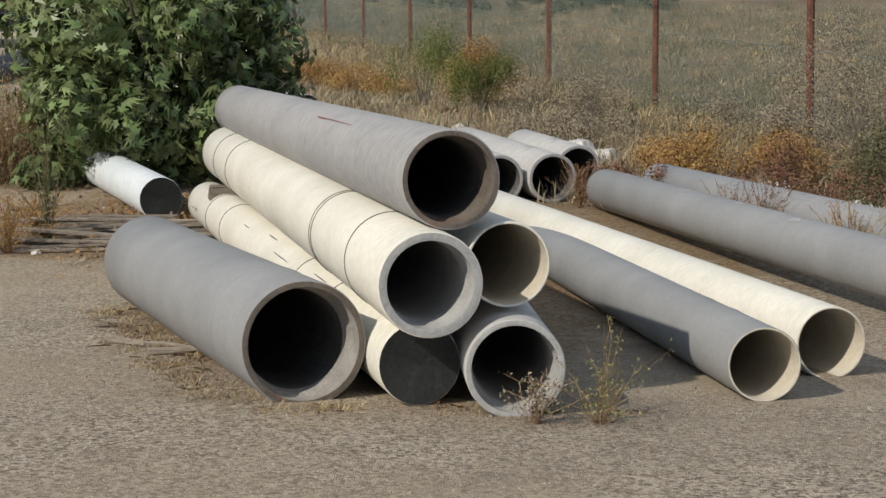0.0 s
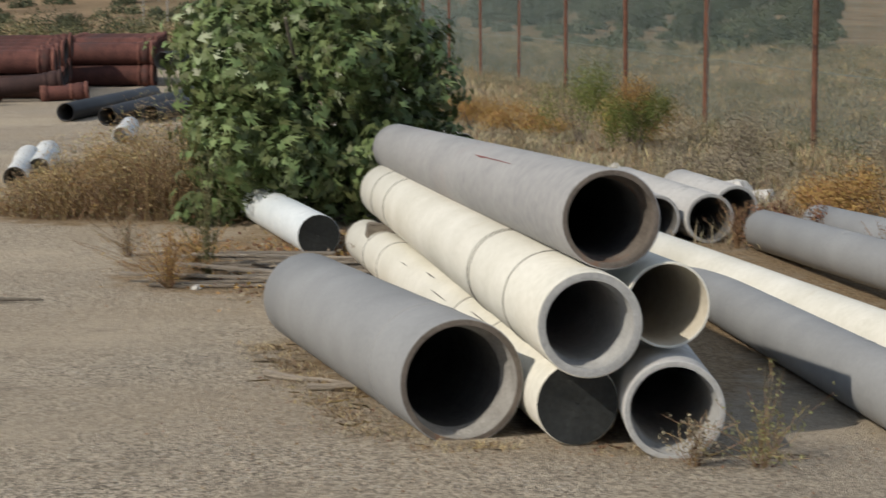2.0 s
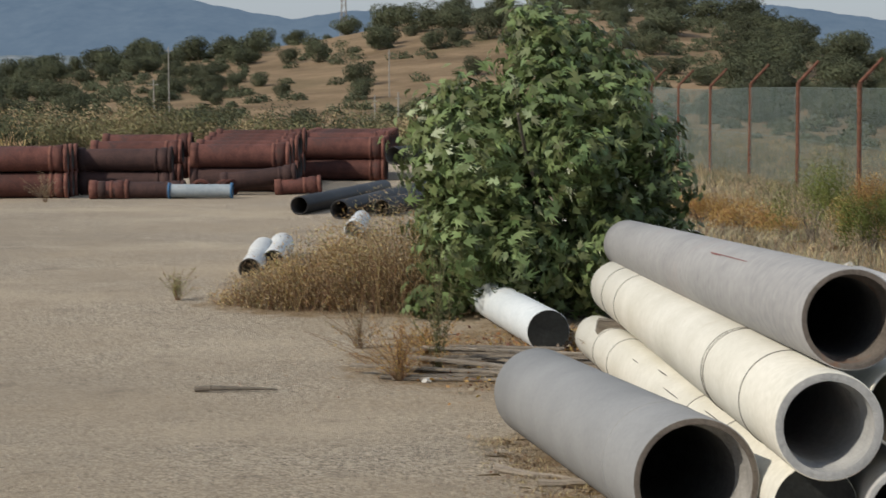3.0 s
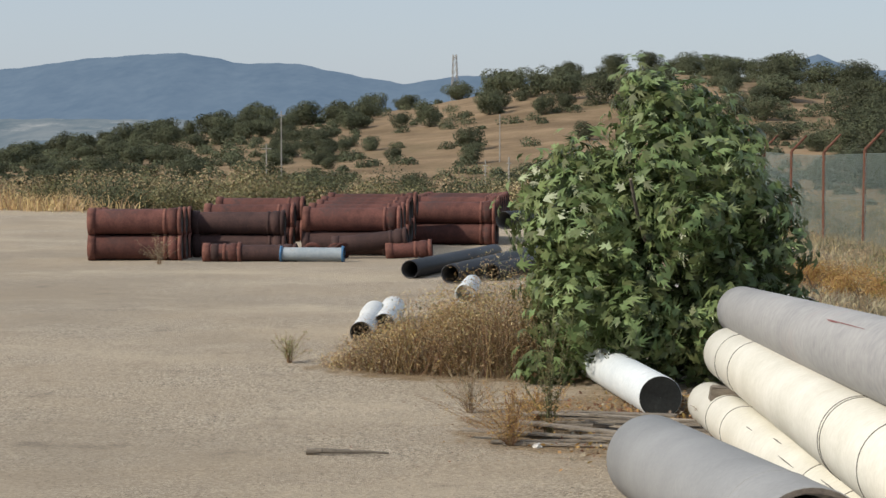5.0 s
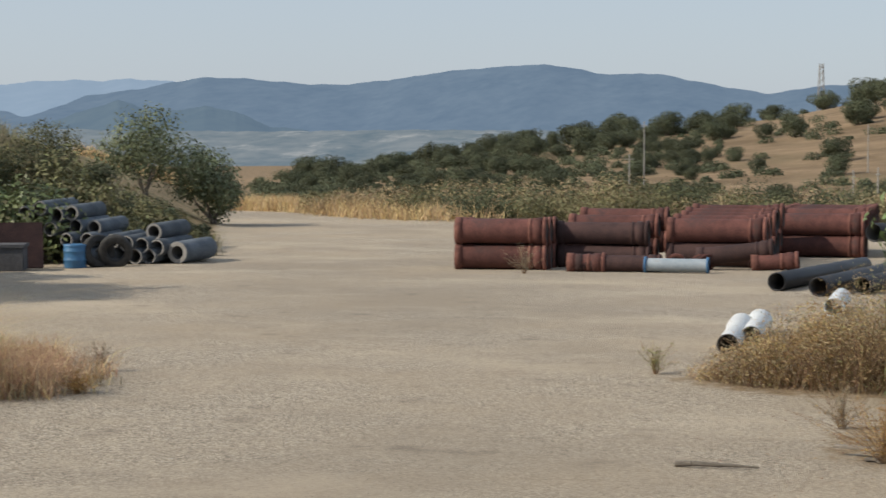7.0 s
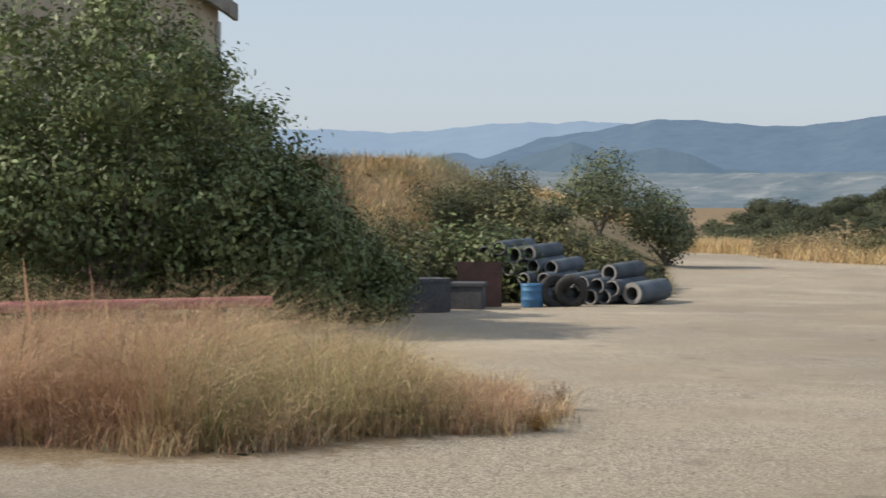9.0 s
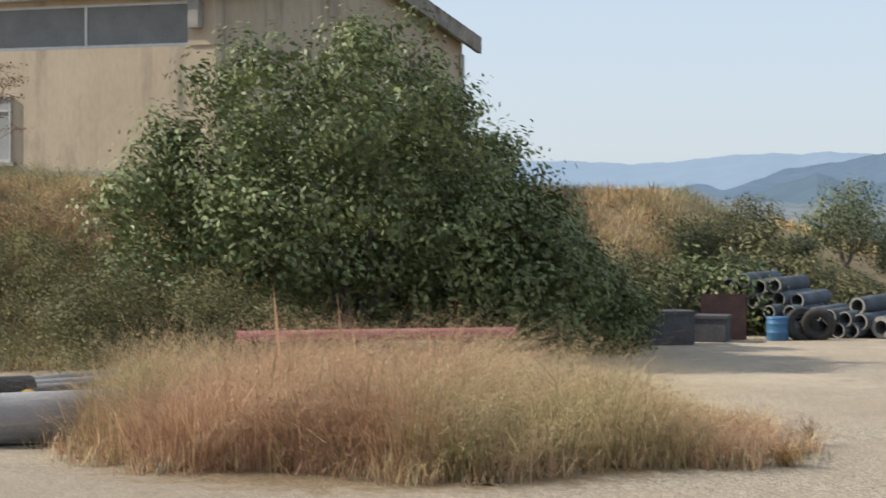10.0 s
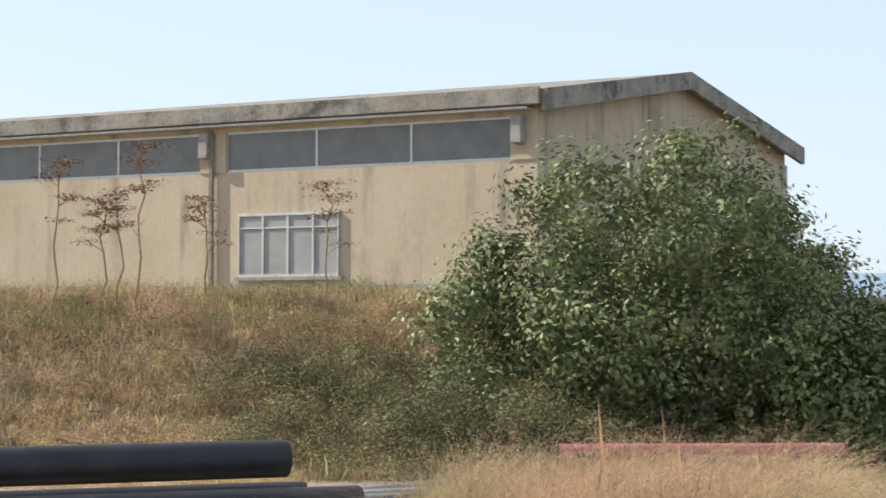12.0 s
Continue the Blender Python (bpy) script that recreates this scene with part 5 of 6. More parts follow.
roots = scatter(2600, in_thicket, (-6, -2.8, 16.5, 18.5), r_)
stuff("dry_thicket", blades(roots, r_.uniform(0.45, 1.2, len(roots)) * thicket_height(roots), 0.85, 0.003, r_, 0.7), DRY_STALK, "dense dry brown fennel thicket in front of the fig tree", "thicket")
for mt, n, lo, hi, size, what in ((GREY_BUSH, 15000, 0.03, 0.95, 0.026, "grey-brown twigs of the fennel thicket"), (STRAW, 9000, 0.1, 1.1, 0.028, "straw-coloured seed heads of the fennel thicket"),
                                  (ORANGE_BUSH, 9000, 0.1, 1.0, 0.026, "ochre dried flowers in the fennel thicket"), (OLIVE, 5000, 0.05, 1.05, 0.03, "greenish sprigs in the fennel thicket"), (GOLD, 10000, 0.1, 1.1, 0.03, "golden dry tops of the fennel thicket"), (RED_WEED, 5000, 0.02, 0.7, 0.03, "brown leaves low in the fennel thicket")):
    hub = roots[r_.integers(0, len(roots), 60)]
    c = hub[r_.integers(0, 60, n)] if mt in (ORANGE_BUSH, OLIVE, GOLD) else roots[r_.integers(0, len(roots), n)]
    pts = c + np.stack([r_.normal(0, 0.1, n), r_.normal(0, 0.1, n), r_.uniform(lo, hi, n) * thicket_height(c)], -1)
    stuff("dry_sprigs", leaves(pts, r_.normal(size=(n, 3)) + [0, 0, 0.6], size, RHOMB * [1, 0.6, 1], r_), mt, what, "thicket")

# the big patch of tall dry grass
def in_patch(x, y, r):
    # along the patch (from its far right tip to the near left) and across it
    u = ((x + 13.6) * -0.62 + (y - 12.6) * -0.785) + 0.3
    w = ((x + 13.6) * -0.785 + (y - 12.6) * 0.62)
    edge = (2.2 + 0.9 * np.clip(u + 2, 0, 1)) * np.sqrt(np.clip(1 - np.abs(u / np.where(u < 0, 3.0, 3.6)) ** 3, 0, 1)) * (1 + 0.12 * np.sin(2.2 * u + 1))
    return np.abs(w - 0.2 - 1.0 * np.clip(u + 2, 0, 1)) < 1.08 * edge


def patch_height(p):
    u = ((p[:, 0] + 13.6) * -0.62 + (p[:, 1] - 12.6) * -0.785)
    return np.interp(u, [-3.6, -2.8, -2.0, -1.0, 0, 3, 5], [0.22, 0.5, 0.9, 1.15, 1.22, 1.18, 1.0])


def tone(p):
    """Which grass grows where in the patch: russet, straw or green stretches."""
    return np.sin(p[:, 0] * 1.1 + 0.7 * p[:, 1]) + 0.8 * np.sin(p[:, 1] * 1.9 - 0.6 * p[:, 0] + 2) + 0.5 * np.sin(3.1 * p[:, 0] + 2.3 * p[:, 1])


for k, (mt, n, per, lo, hi, label) in enumerate(((RUSSET, 2500, 13, -3, 0.35, "tall russet dry grass beside the yard"), (STRAW, 2100, 12, -0.5, 3, "tall straw-coloured dry grass beside the yard"), (OLIVE, 600, 12, 0.2, 1.6, "greenish grass stems among dry grass"))):
    rr = np.random.default_rng(200 + k)
    cs = scatter(3 * n, in_patch, (-19, -9, 7, 18), rr)
    t = tone(cs) + rr.normal(0, 0.35, len(cs))
    cs = cs[(t > lo) & (t < hi)][:n]
    tall = rr.uniform(0.35, 1.12, len(cs)) * (0.88 + 0.28 * np.sin(cs[:, 0] * 2.9 + 1) * np.sin(cs[:, 1] * 2.3))
    roots = tufts(cs, per, 0.09, rr)
    hs = patch_height(roots) * rr.uniform(0.5, 1.1, len(roots)) * np.repeat(tall, per)
    stuff("tall_grass", blades(roots, hs, 0.75, 0.0030, rr, 0.9, wind=(0.14, 0.04), per=per), mt, label)
    # feathery panicles that nod beside the stems
    n_p = int(0.30 * len(roots))
    pick = rr.integers(0, len(roots), n_p)
    a = rr.uniform(0, 2 * np.pi, n_p)
    nod = np.stack([0.16 * np.cos(a) + 0.12, 0.16 * np.sin(a) + 0.03, rr.uniform(-0.08, 0.10, n_p)], -1)
    start = roots[pick] + np.stack([0.1 * np.cos(a) + 0.05, 0.1 * np.sin(a), hs[pick] * rr.uniform(0.45, 0.92, n_p)], -1)
    u = rr.uniform(0, 1, (n_p, 16, 1))
    hp = (start[:, None, :] + u * nod[:, None, :] * hs[pick][:, None, None] + rr.normal(0, 0.016, (n_p, 16, 3))).reshape(-1, 3)
    stuff("seed_heads", leaves(hp, rr.normal(size=hp.shape), 0.026, RHOMB * [1, 0.45, 1], rr), mt, label.replace("grass", "grass seed heads"))

# grass and scrub on the bank
def on_bank(x, y, r):
    d, az = np.hypot(x, y), np.degrees(np.arctan2(-x, y))
    toe = np.interp(az, [31, 46, 53, 100], [41.5, 41.5, 29.8, 28.6])
    top = np.interp(az, [31, 46, 53, 100], [52, 50, 41.5, 41])
    return (az > 32.5) & (az < 74) & (d > toe) & (d < top)


def dry_bank(x, y, r):
    return on_bank(x, y, r) & (np.degrees(np.arctan2(-x, y)) > 39.5)


for k, (mt, n, per, h, label, green) in enumerate(((GOLD, 1900, 12, 0.34, "golden dry grass on the bank", 0), (RUSSET, 1900, 12, 0.32, "russet dry grass on the bank", 0), (OLIVE, 900, 14, 0.45, "greenish grass on the bank", 1), (GREYGRASS, 900, 14, 0.45, "grey-green tussocks on the bank", 1))):
    rr = np.random.default_rng(220 + k)
    roots = tufts(scatter(n, on_bank if green else dry_bank, (-46, -18, 6, 42), rr), per, 0.22, rr)
    hs = rr.uniform(0.4, 1.1, len(roots)) * h
    stuff("bank_grass", blades(roots, hs, 0.95, 0.007, rr, 0.7, wind=(0.2, 0.05), per=per), mt, label)
for k in range(44):
    rr = np.random.default_rng(300 + k)
    az, d = rr.uniform(49, 62), rr.uniform(30.5, 35.0)
    s = rr.uniform(0.65, 1.05)
    bl = [(rr.normal(0, 0.5 * s), rr.normal(0, 0.5 * s), rr.uniform(0.1, 0.5) * s, 0.6 * s, 0.6 * s, 0.4 * s) for _ in range(5)]
    leafy_thing("bramble", "olive green bramble sprawling on the bank", "shrub", at(az, d, -0.05), bl, 2800, 0.05, RHOMB, (SCRUB, BRAMBLE, BRAMBLE)[k % 3], "brambles on the bank", seed=330 + k)

for k in range(16):
    rr = np.random.default_rng(350 + k)
    az = 50.6 + 0.42 * k + rr.uniform(-0.3, 0.3)
    h = float(np.interp(az, [50.5, 52, 54, 56, 58], [0.9, 1.3, 1.9, 2.1, 1.2]))
    bl = [(rr.normal(0, 0.5), rr.normal(0, 0.4), rr.uniform(0.1, 0.75) * h, 0.55, 0.55, 0.25 * h) for _ in range(8)]
    leafy_thing("bramble", "tall olive bramble heaped before the dark tree", "shrub", at(az, 28.9 + rr.uniform(-0.5, 0.6), -0.05), bl, 3600, 0.055, RHOMB, (BRAMBLE, SCRUB)[k % 2], "brambles on the bank", seed=370 + k, shell=0.3)

# low dry and olive bushes all over the bank
for k, (mt, n, lo_az, hi_az, lo_d, hi_d, label) in enumerate(((RUSSET, 210, 54, 73, 31.5, 38, "russet dry cushion bushes on the bank"), (BRAMBLE, 130, 53, 71, 31, 40, "olive cushion bushes on the bank"),
                                                               (GOLD, 120, 60.5, 74, 28.0, 32, "golden dry cushion grass at the foot of the bank"), (OLIVE, 80, 56, 71, 35.5, 40, "yellow-green cushion bushes along the top of the bank"))):
    def zone(x, y, r, lo_az=lo_az, hi_az=hi_az, lo_d=lo_d, hi_d=hi_d):
        d, az = np.hypot(x, y), np.degrees(np.arctan2(-x, y))
        return (az > lo_az) & (az < hi_az) & (d > lo_d) & (d < hi_d)
    cushions(n, zone, (-40, -20, 7, 26), 0.25, 0.7, 420, 0.045, mt, label, 1290 + k, "bank_bush")

# tall dry umbels on the bank
for k, (az, d, h) in enumerate(((67.2, 36.5, 2.9), (65.4, 36.0, 2.5), (64.85, 36.6, 3.2), (62.9, 38.0, 1.9), (59.35, 36.8, 2.5), (51.35, 31.5, 1.5), (65.9, 36.4, 2.2))):
    rr = np.random.default_rng(400 + k)
    ob = thing("dry_fennel", "tall dead fennel stalk with brown umbels on the bank", "plant", Matrix.Translation(at(az, d)), "dead fennel on the bank")
    bm = bmesh.new()
    heads, last = [], Vector((0, 0, 0))
    for q in range(1, 9):
        nxt = Vector((0.05 * q * rr.uniform(-0.4, 0.6), 0.04 * rr.normal(), h * q / 8))
        rod(bm, last, nxt, 0.026 - 0.0015 * q, 0.024 - 0.0015 * q, 5)
        if q > 5 or (q > 3 and rr.uniform() < 0.4):
            for s in range(3 if q > 5 else 1):
                a = rr.uniform(0, 6.28)
                tip = nxt + Vector((math.cos(a), math.sin(a), rr.uniform(0.5, 1.0))) * rr.uniform(0.2, 0.42) * (1.25 - q / 11)
                rod(bm, nxt, tip, 0.008, 0.006, 4)
                heads.append(tip)
        last = nxt
    heads.append(last)
    tagged(part("stem", bm, DRY_STALK, ob), kind="stuff")
    hp = np.repeat(np.array([tuple(q) for q in heads]), 60, 0)
    hp = hp + rr.normal(0, 1, hp.shape) * [0.14, 0.14, 0.03]
    tagged(part("umbel", leaves(hp, rr.normal(size=hp.shape) * 0.4 + [0, 0, 1], 0.07, RHOMB, rr), UMBEL, ob), kind="stuff")

# field beyond the fence
def in_field(x, y, r):
    d, az = np.hypot(x, y), np.degrees(np.arctan2(-x, y))
    keep = r.uniform(size=x.shape) < np.clip(22 / d, 0.15, 1)
    return (past_fence(x, y) > -1.2) & (d < 70) & (az < 9.5) & (az > -15) & keep


for k, (mt, n, per, h, reach, label) in enumerate(((STRAW, 380, 20, 0.26, 0.10, "dry straw tussocks in the field beyond the fence"), (GREYGRASS, 300, 22, 0.28, 0.10, "grey-olive tussocks in the field beyond the fence"), (GOLD, 360, 18, 0.26, 0.10, "golden dry grass in the field"), (SCRUB, 380, 26, 0.36, 0.16, "low olive bushes in the field"), (GREY_BUSH, 240, 20, 0.28, 0.10, "grey dead cushions in the field"))):
    rr = np.random.default_rng(240 + k)
    roots = tufts(scatter(n, in_field, (-10, 16, 12, 70), rr), per, reach, rr)
    stuff("field_grass", blades(roots, rr.uniform(0.35, 1.1, len(roots)) * h, 0.85, 0.007, rr), mt, label)


cushions(300, in_field, (-10, 16, 12, 70), 0.22, 0.6, 420, 0.032, FIELD_GREY, "grey-olive cushion bushes in the field beyond the fence", 281)
cushions(170, in_field, (-10, 16, 12, 70), 0.25, 0.75, 420, 0.032, FIELD_OLIVE, "olive green cushion bushes in the field", 282)
cushions(620, in_field, (-10, 16, 12, 70), 0.18, 0.5, 340, 0.03, FIELD_TAN, "straw-coloured cushion bushes in the field", 283)
cushions(120, in_field, (-10, 16, 12, 70), 0.18, 0.45, 320, 0.03, RUSSET, "russet cushion bushes in the field", 284)


def fence_foot(x, y, r):
    p = past_fence(x, y)
    return (p > -4.0) & (p < 1.0) & (np.hypot(x, y) > 15.5) & (x > -4) & ((x - 3.0) ** 2 + (y - 15) ** 2 > 0.3)


for k, (mt, n, per, h) in enumerate(((STRAW, 420, 14, 0.24), (GREYGRASS, 520, 16, 0.28), (GREY_BUSH, 340, 14, 0.26))):
    rr = np.random.default_rng(260 + k)
    roots = tufts(scatter(n, fence_foot, (-4, 8, 13, 45), rr), per, 0.12, rr)
    stuff("fence_grass", blades(roots, rr.uniform(0.4, 1.1, len(roots)) * h, 0.9, 0.006, rr), mt, "dry grass along the foot of the fence")

# the far edge of the yard
def far_edge(x, y, r):
    d, az = np.hypot(x, y), np.degrees(np.arctan2(-x, y))
    far = np.interp(az, [6, 22, 26, 31, 33, 40], [54, 61, 65, 82, 92, 92])
    return (az > 27.6 - 4 * r.uniform(size=x.shape) ** 3) & (az < 36) & (d > far) & (d < far + 10)


rr = np.random.default_rng(270)
roots = tufts(scatter(1500, far_edge, (-62, -4, 44, 100), rr), 11, 0.4, rr)
stuff("edge_grass", blades(roots, rr.uniform(0.2, 1.0, len(roots)) * 0.85, 0.8, 0.015, rr), GOLD, "golden dry grass along the far edge of the yard")
for k in range(76):
    rr = np.random.default_rng(500 + k)
    az = rr.uniform(5, 29)
    d = np.interp(az, [6, 22, 29], [57, 64, 74]) + rr.uniform(0, 9)
    s = rr.uniform(0.7, 1.3)
    bl = [(rr.normal(0, 0.9 * s), rr.normal(0, 0.7 * s), rr.uniform(0.2, 0.9) * s, 0.8 * s, 0.8 * s, 0.5 * s) for _ in range(5)]
    leafy_thing("scrub_bush", "olive scrub bush at the foot of the hill", "shrub", at(az, d, -0.05), bl, 1500, 0.11, RHOMB, (SCRUB, OAK_LEAF, FIELD_OLIVE, FIELD_TAN)[k % 4], "scrub at the foot of the hill", seed=560 + k)

# oaks on the hill
oaks = []
for k in range(6):
    rr = np.random.default_rng(600 + k)
    bl = [(rr.normal(0, 0.7), rr.normal(0, 0.7), rr.uniform(1.0, 2.4), 0.95, 0.95, 0.75) for _ in range(8)] + [(0, 0, 1.5, 1.6, 1.6, 1.2), (0, 0, 0.8, 1.3, 1.3, 0.7)]
    oaks.append(leafy_thing("oak_tree", "round dark evergreen oak on the dry hillside", "tree", at(8 + k, 150 + 8 * k, -0.1), bl, 5200, 0.17, RHOMB * [1, 1.3, 1], OAK_LEAF, "oaks on the hill", (1.6, 0.9, 4, 0.12), seed=620 + k, shell=0.8, up=0.3))
rr = np.random.default_rng(640)
n_oak = 0
while n_oak < 292:
    az, d = rr.uniform(-7, 30), rr.uniform(0, 1) ** 0.7
    lo = np.interp(az, [-60, 2, 8, 40], [58, 62, 80, 96])
    hi = np.interp(az, [-60, 3, 10, 20, 30], [152, 214, 234, 206, 176])
    d = lo + (hi - lo) * d
    thick = 0.5 + 0.5 * math.sin(az * 0.9 + d * 0.045) * math.sin(d * 0.06 - az * 0.5)
    if 9 < az < 16.5 and d < 200 and rr.uniform() > 0.38 + 0.55 * thick:
        continue
    s = rr.uniform(0.6, 1.2) * (0.86 * d / 230 if az > 5 else max(0.6, 1.05 * d / 200))
    p = at(az, d, -0.1)
    c = copy_thing(oaks[n_oak % 6], Matrix.Translation(p) @ pose(0, 0, 0, 0, 0, rr.uniform(0, 360)))
    c.scale = (s * rr.uniform(0.9, 1.2), s * rr.uniform(0.9, 1.2), s * rr.uniform(0.8, 1.1))
    n_oak += 1

# lower scrub between the oaks
rr = np.random.default_rng(660)
n = 1900
az, f = rr.uniform(-7, 31, n), rr.uniform(0, 1, n) ** 0.8
lo = np.interp(az, [-60, 2, 8, 40], [58, 62, 78, 96])
d = lo + (np.interp(az, [-60, 3, 10, 20, 30], [152, 214, 234, 206, 176]) - lo) * f
x, y = -d * np.sin(np.radians(az)), d * np.cos(np.radians(az))
sc = rr.uniform(0.2, 0.75, n) * (0.3 + d / 200)
bare = (np.sin(az * 1.3 + d * 0.03) * np.sin(d * 0.05 + az * 0.4) > 0.25) & (az > 5)
keep = ~((bare & (az < 17)) | ((az > 7) & (az < 17) & (rr.uniform(size=n) < 0.72)))
base = np.stack([x, y, land(x, y)], -1)[keep]
sc = sc[keep]
per = 220
dirs = rr.normal(size=(len(base) * per, 3))
dirs /= np.linalg.norm(dirs, axis=1, keepdims=True)
dirs[:, 2] = np.abs(dirs[:, 2])
pts = np.repeat(base, per, 0) + dirs * np.repeat(sc, per)[:, None] * rr.uniform(0.5, 1.05, (len(dirs), 1)) * [1.2, 1.2, 1.0]
stuff("hill_scrub", leaves(pts, dirs + rr.normal(0, 0.5, dirs.shape), 0.17, RHOMB * [1, 1.3, 1], rr), OAK_LEAF, "dark green scrub growing between oaks on the hill", "scrub")

# poles and a pylon on the hill
for k, (az, d, h) in enumerate(((19.45, 110, 4.2), (19.9, 95, 2.6), (12.95, 120, 3.2), (13.4, 78, 1.9), (12.7, 76, 2.0))):
    ob = thing("utility_pole", "thin pale utility pole on the hillside", "pole", Matrix.Translation(at(az, d, -0.2)), "poles on the hill")
    bm = bmesh.new()
    rod(bm, (0, 0, 0), (0, 0, h), 0.045, 0.03, 8)
    part("shaft", bm, CONCRETE, ob)
    part("crossarm", boxed((0.5 if k < 2 else 0.2, 0.04, 0.04), (0, 0, h - 0.25), 0.01), CONCRETE, ob)
ob = thing("pylon", "small lattice power pylon on the skyline", "pylon", Matrix.Translation(at(14.27, 260, -1)))
hh = 10.9 - at(14.27, 260, -1).z
for sx, sy in ((-1, -1), (1, -1), (1, 1), (-1, 1)):
    bm = bmesh.new()
    rod(bm, (0.5 * sx, 0.5 * sy, 0), (0.22 * sx, 0.22 * sy, hh), 0.05, 0.04, 5)
    part("leg", bm, CONCRETE, ob)
for q in range(9):
    bm = bmesh.new()
    z0, z1 = hh * q / 9, hh * (q + 1) / 9
    w0, w1 = 0.5 - 0.28 * q / 9, 0.5 - 0.28 * (q + 1) / 9
    for s in (-1, 1):
        rod(bm, (-w0, s * w0, z0), (w1, s * w1, z1), 0.03, 0.03, 4)
        rod(bm, (s * w0, -w0, z0), (s * w1, w1, z1), 0.03, 0.03, 4)
    part("brace", bm, CONCRETE, ob)

# loose stones and litter on the yard
rr = np.random.default_rng(700)
n = 16000
d, az = 5.4 + 8 * rr.uniform(0, 1, n) ** 1.4, rr.uniform(-16, 40, n)
xy = np.stack([-d * np.sin(np.radians(az)), d * np.cos(np.radians(az))], -1)
base = np.concatenate([xy, land(xy[:, 0], xy[:, 1])[:, None]], 1)
oct_ = np.array([(1, 0, 0), (0, 1, 0), (-1, 0, 0), (0, -1, 0), (0, 0, 0.7), (0, 0, -0.4)])
size = rr.uniform(0.0025, 0.006, n) * np.where(rr.uniform(size=n) < 0.04, 1.8, 1)
v = base[:, None, :] + oct_[None] * size[:, None, None] * rr.uniform(0.6, 1.4, (n, 6, 1))
tri = np.array([(0, 1, 4), (1, 2, 4), (2, 3, 4), (3, 0, 4), (1, 0, 5), (2, 1, 5), (3, 2, 5), (0, 3, 5)])
stuff("loose_stones", mesh_np("stones", v.reshape(-1, 3), (tri[None] + 6 * np.arange(n)[:, None, None]).reshape(-1, 3)), STONE, "pale loose stones scattered over the gravel", "stones")


def by_stack(x, y, r):
    a = np.exp(-(((x + 1.05) / 0.55) ** 2 + ((y - 8.7) / 1.9) ** 2)) + np.exp(-(((x + 2.4) / 1.2) ** 2 + ((y - 13.8) / 1.6) ** 2)) + np.exp(-(((x - 0.3) / 0.9) ** 2 + ((y - 7.0) / 0.3) ** 2)) + 0.7 * np.exp(-(((x - 1.6) / 1.0) ** 2 + ((y - 12.5) / 3.5) ** 2))
    return r.uniform(size=x.shape) < a


for k, (mt, n, size) in enumerate(((GREY_BUSH, 3200, 0.018), (DRY_STALK, 5000, 0.018), (RED_WEED, 2200, 0.022))):
    rr = np.random.default_rng(710 + k)
    roots = scatter(n, by_stack, (-4.5, 4, 5.5, 18), rr) + [0, 0, 0.016]
    stuff("dry_litter", leaves(roots, rr.normal(0, 0.35, (n, 3)) + [0, 0, 1], size, RHOMB * [1, 0.8, 1], rr), mt, "dry leaves and stalks littering the ground round the pipes", "litter")


rr = np.random.default_rng(715)
for mt, n in ((ORANGE_BUSH, 1300), (RED_WEED, 1500), (GREY_BUSH, 900)):
    xy = np.stack([rr.normal(-2.1, 0.38, n), rr.normal(14.3, 0.8, n)], -1)
    pts = np.concatenate([xy, land(xy[:, 0], xy[:, 1])[:, None] + rr.uniform(0.01, 0.05, (n, 1))], 1)
    stuff("dead_leaves", leaves(pts, rr.normal(0, 0.6, (n, 3)) + [0, 0, 1], 0.04, RHOMB * [1, 1.2, 1], rr), mt, "fallen brown fig leaves on the ground behind pipes", "litter")


# short dry grass gathered along the pipes on the ground
def along_pipes(x, y, r):
    k = (y - 7.35) / 3.27
    left = -0.552 - 1.093 * k - 0.30
    return ((np.abs(x - left + 0.02) < 0.16 * r.uniform(0.1, 1.3, x.shape)) & (k > -0.02) & (k < 0.9)) | ((np.abs(y - 7.12) < 0.09) & (x > -0.75) & (x < 0.75) & (np.sin(9 * x) > -0.2))


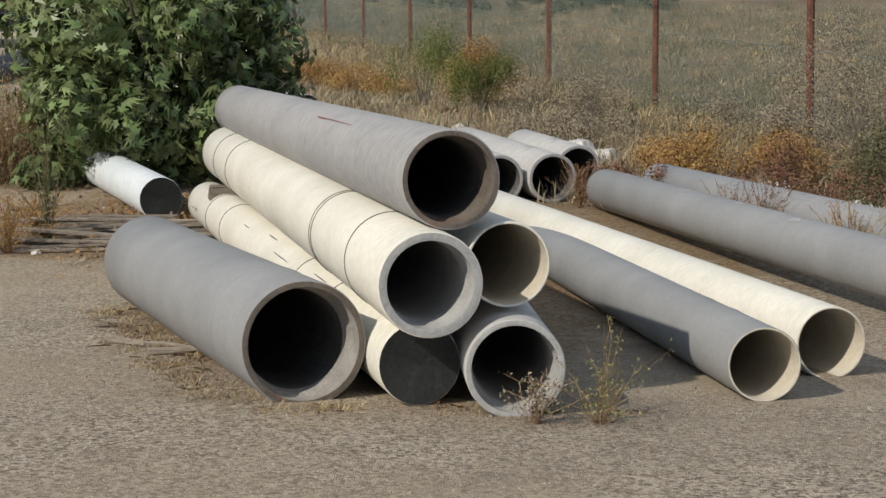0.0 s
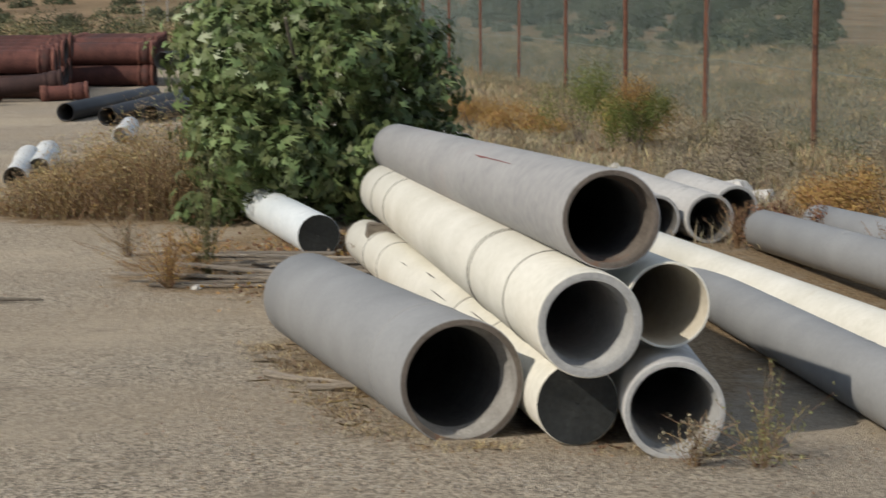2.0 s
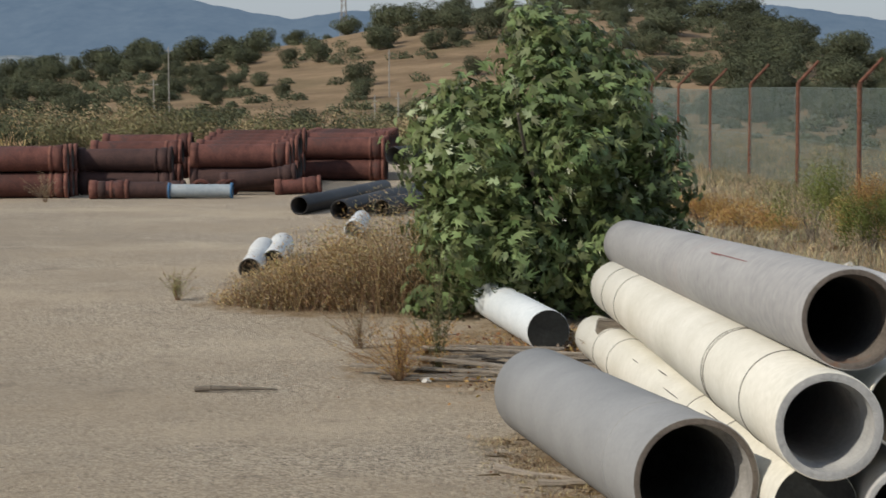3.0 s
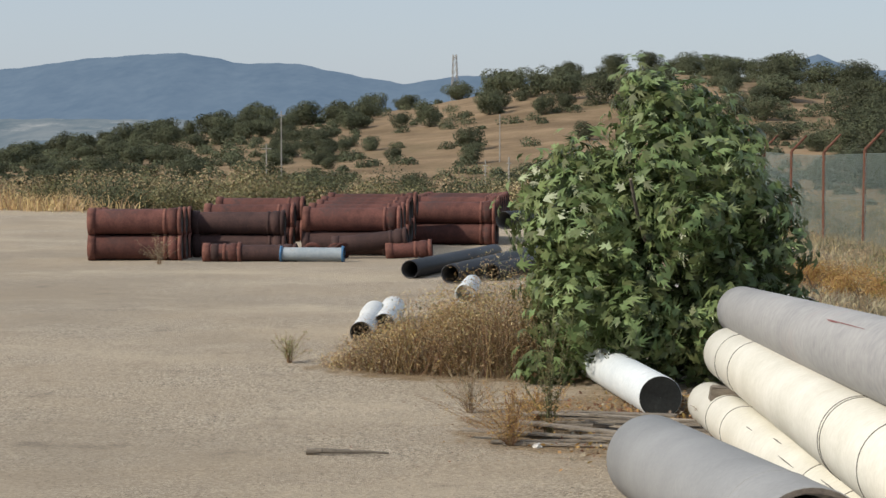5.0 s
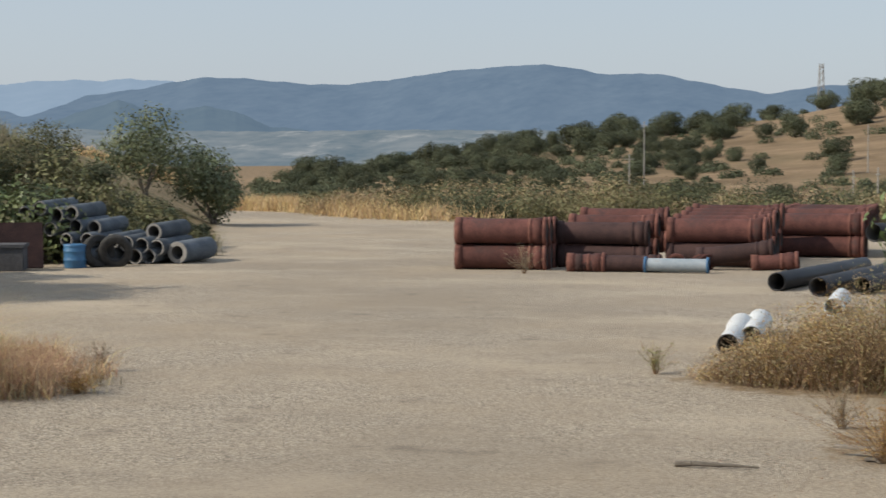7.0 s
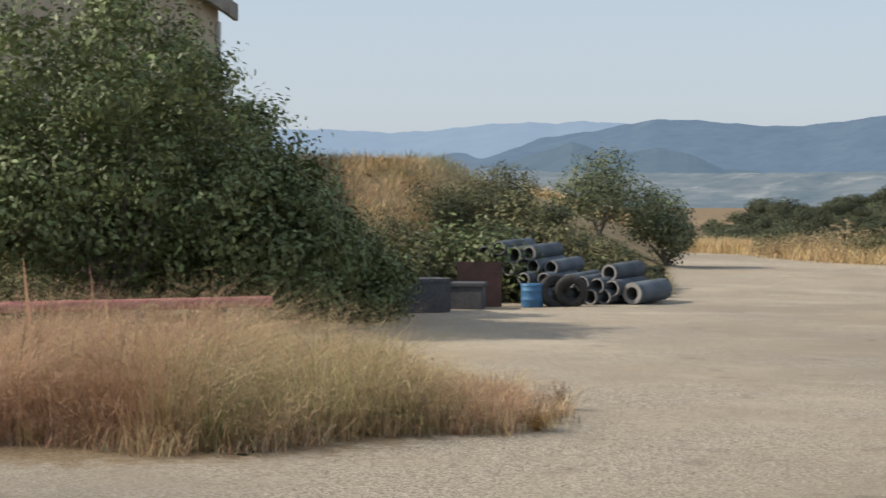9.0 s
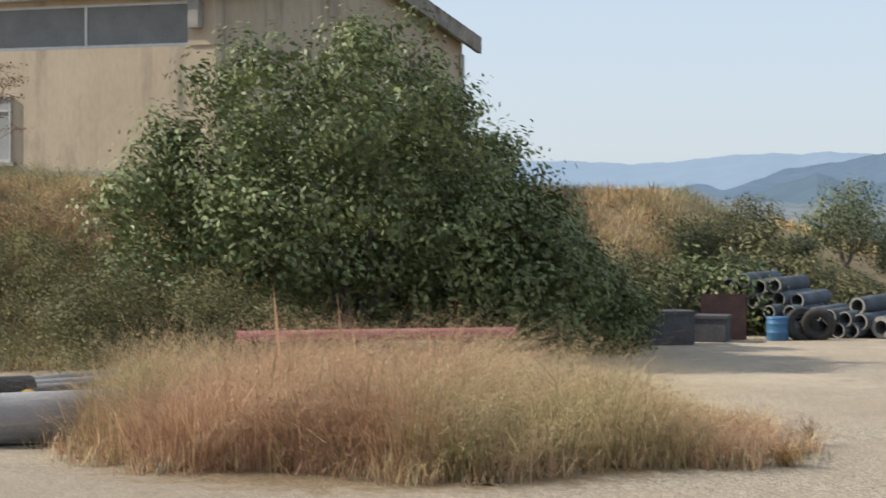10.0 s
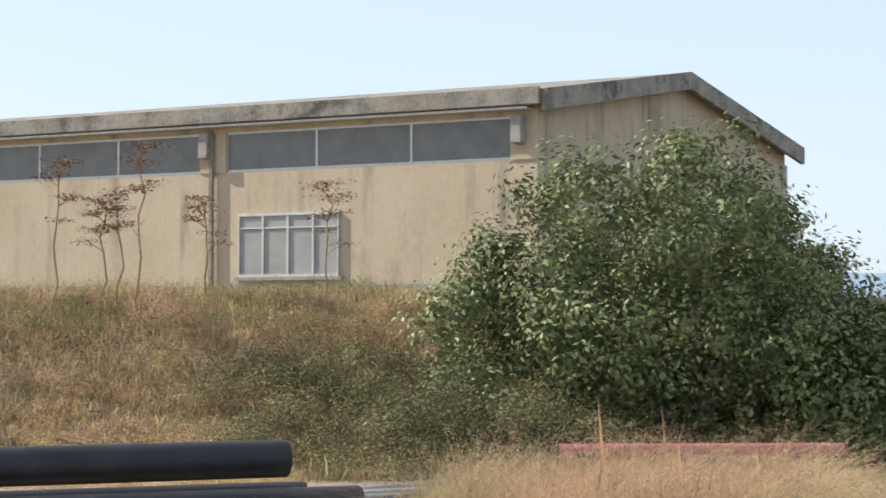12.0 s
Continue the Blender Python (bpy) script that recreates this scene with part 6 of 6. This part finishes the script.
for k, (mt, n, h) in enumerate(((GREY_BUSH, 150, 0.07), (STRAW, 90, 0.08), (DRY_STALK, 150, 0.06))):
    rr = np.random.default_rng(730 + k)
    roots = tufts(scatter(n, along_pipes, (-2.4, 1.0, 6.9, 10.6), rr), 16, 0.035, rr)
    stuff("dry_tuft", blades(roots, rr.uniform(0.2, 1.1, len(roots)) * 0.55 * h, 0.9, 0.0018, rr, 0.6), mt, "short dry grass caught along the pipes on the ground")

# stray tufts round the edge of the tall grass
def round_patch(x, y, r):
    grown = in_patch(-13.6 + (x + 13.6) / 1.14, 12.6 + (y - 12.6) / 1.14, r)
    return grown & ~in_patch(-13.6 + (x + 13.6) * 1.12, 12.6 + (y - 12.6) * 1.12, r)


for k, (mt, n, h) in enumerate(((STRAW, 260, 0.4), (RUSSET, 300, 0.32), (GREYGRASS, 200, 0.22))):
    rr = np.random.default_rng(720 + k)
    roots = tufts(scatter(n, round_patch, (-20, -8, 6, 19), rr), 14, 0.07, rr)
    stuff("stray_tuft", blades(roots, rr.uniform(0.2, 1.1, len(roots)) * h, 0.8, 0.004, rr, 0.5), mt, "stray dry tufts round the edge of the tall grass")

# pale rubble along the weeds
for k, (x, y, s) in enumerate(((-0.35, 21.6, 0.10), (-0.05, 21.2, 0.08), (0.2, 21.9, 0.10), (1.35, 19.2, 0.2), (1.6, 18.8, 0.14), (2.75, 15.9, 0.18), (2.95, 15.4, 0.13), (3.15, 14.4, 0.2), (3.3, 13.6, 0.16), (3.55, 13.2, 0.18), (-2.75, 12.8, 0.035), (2.62, 11.9, 0.09), (2.75, 11.5, 0.11), (2.95, 11.2, 0.10))):
    rr = np.random.default_rng(800 + k)
    bm = bmesh.new()
    bmesh.ops.create_icosphere(bm, subdivisions=2, radius=s)
    for v in bm.verts:
        v.co *= 1 + 0.25 * math.sin(7 * v.co.x / s + k) * math.cos(5 * v.co.y / s) + rr.normal(0, 0.06)
        v.co.z *= 0.6
    single("rubble_stone", bm, ROCK, "pale broken stone lying among dry weeds", "stone", Matrix.Translation((x, y, float(land(x, y)) + 0.25 * s)), "pale rubble")
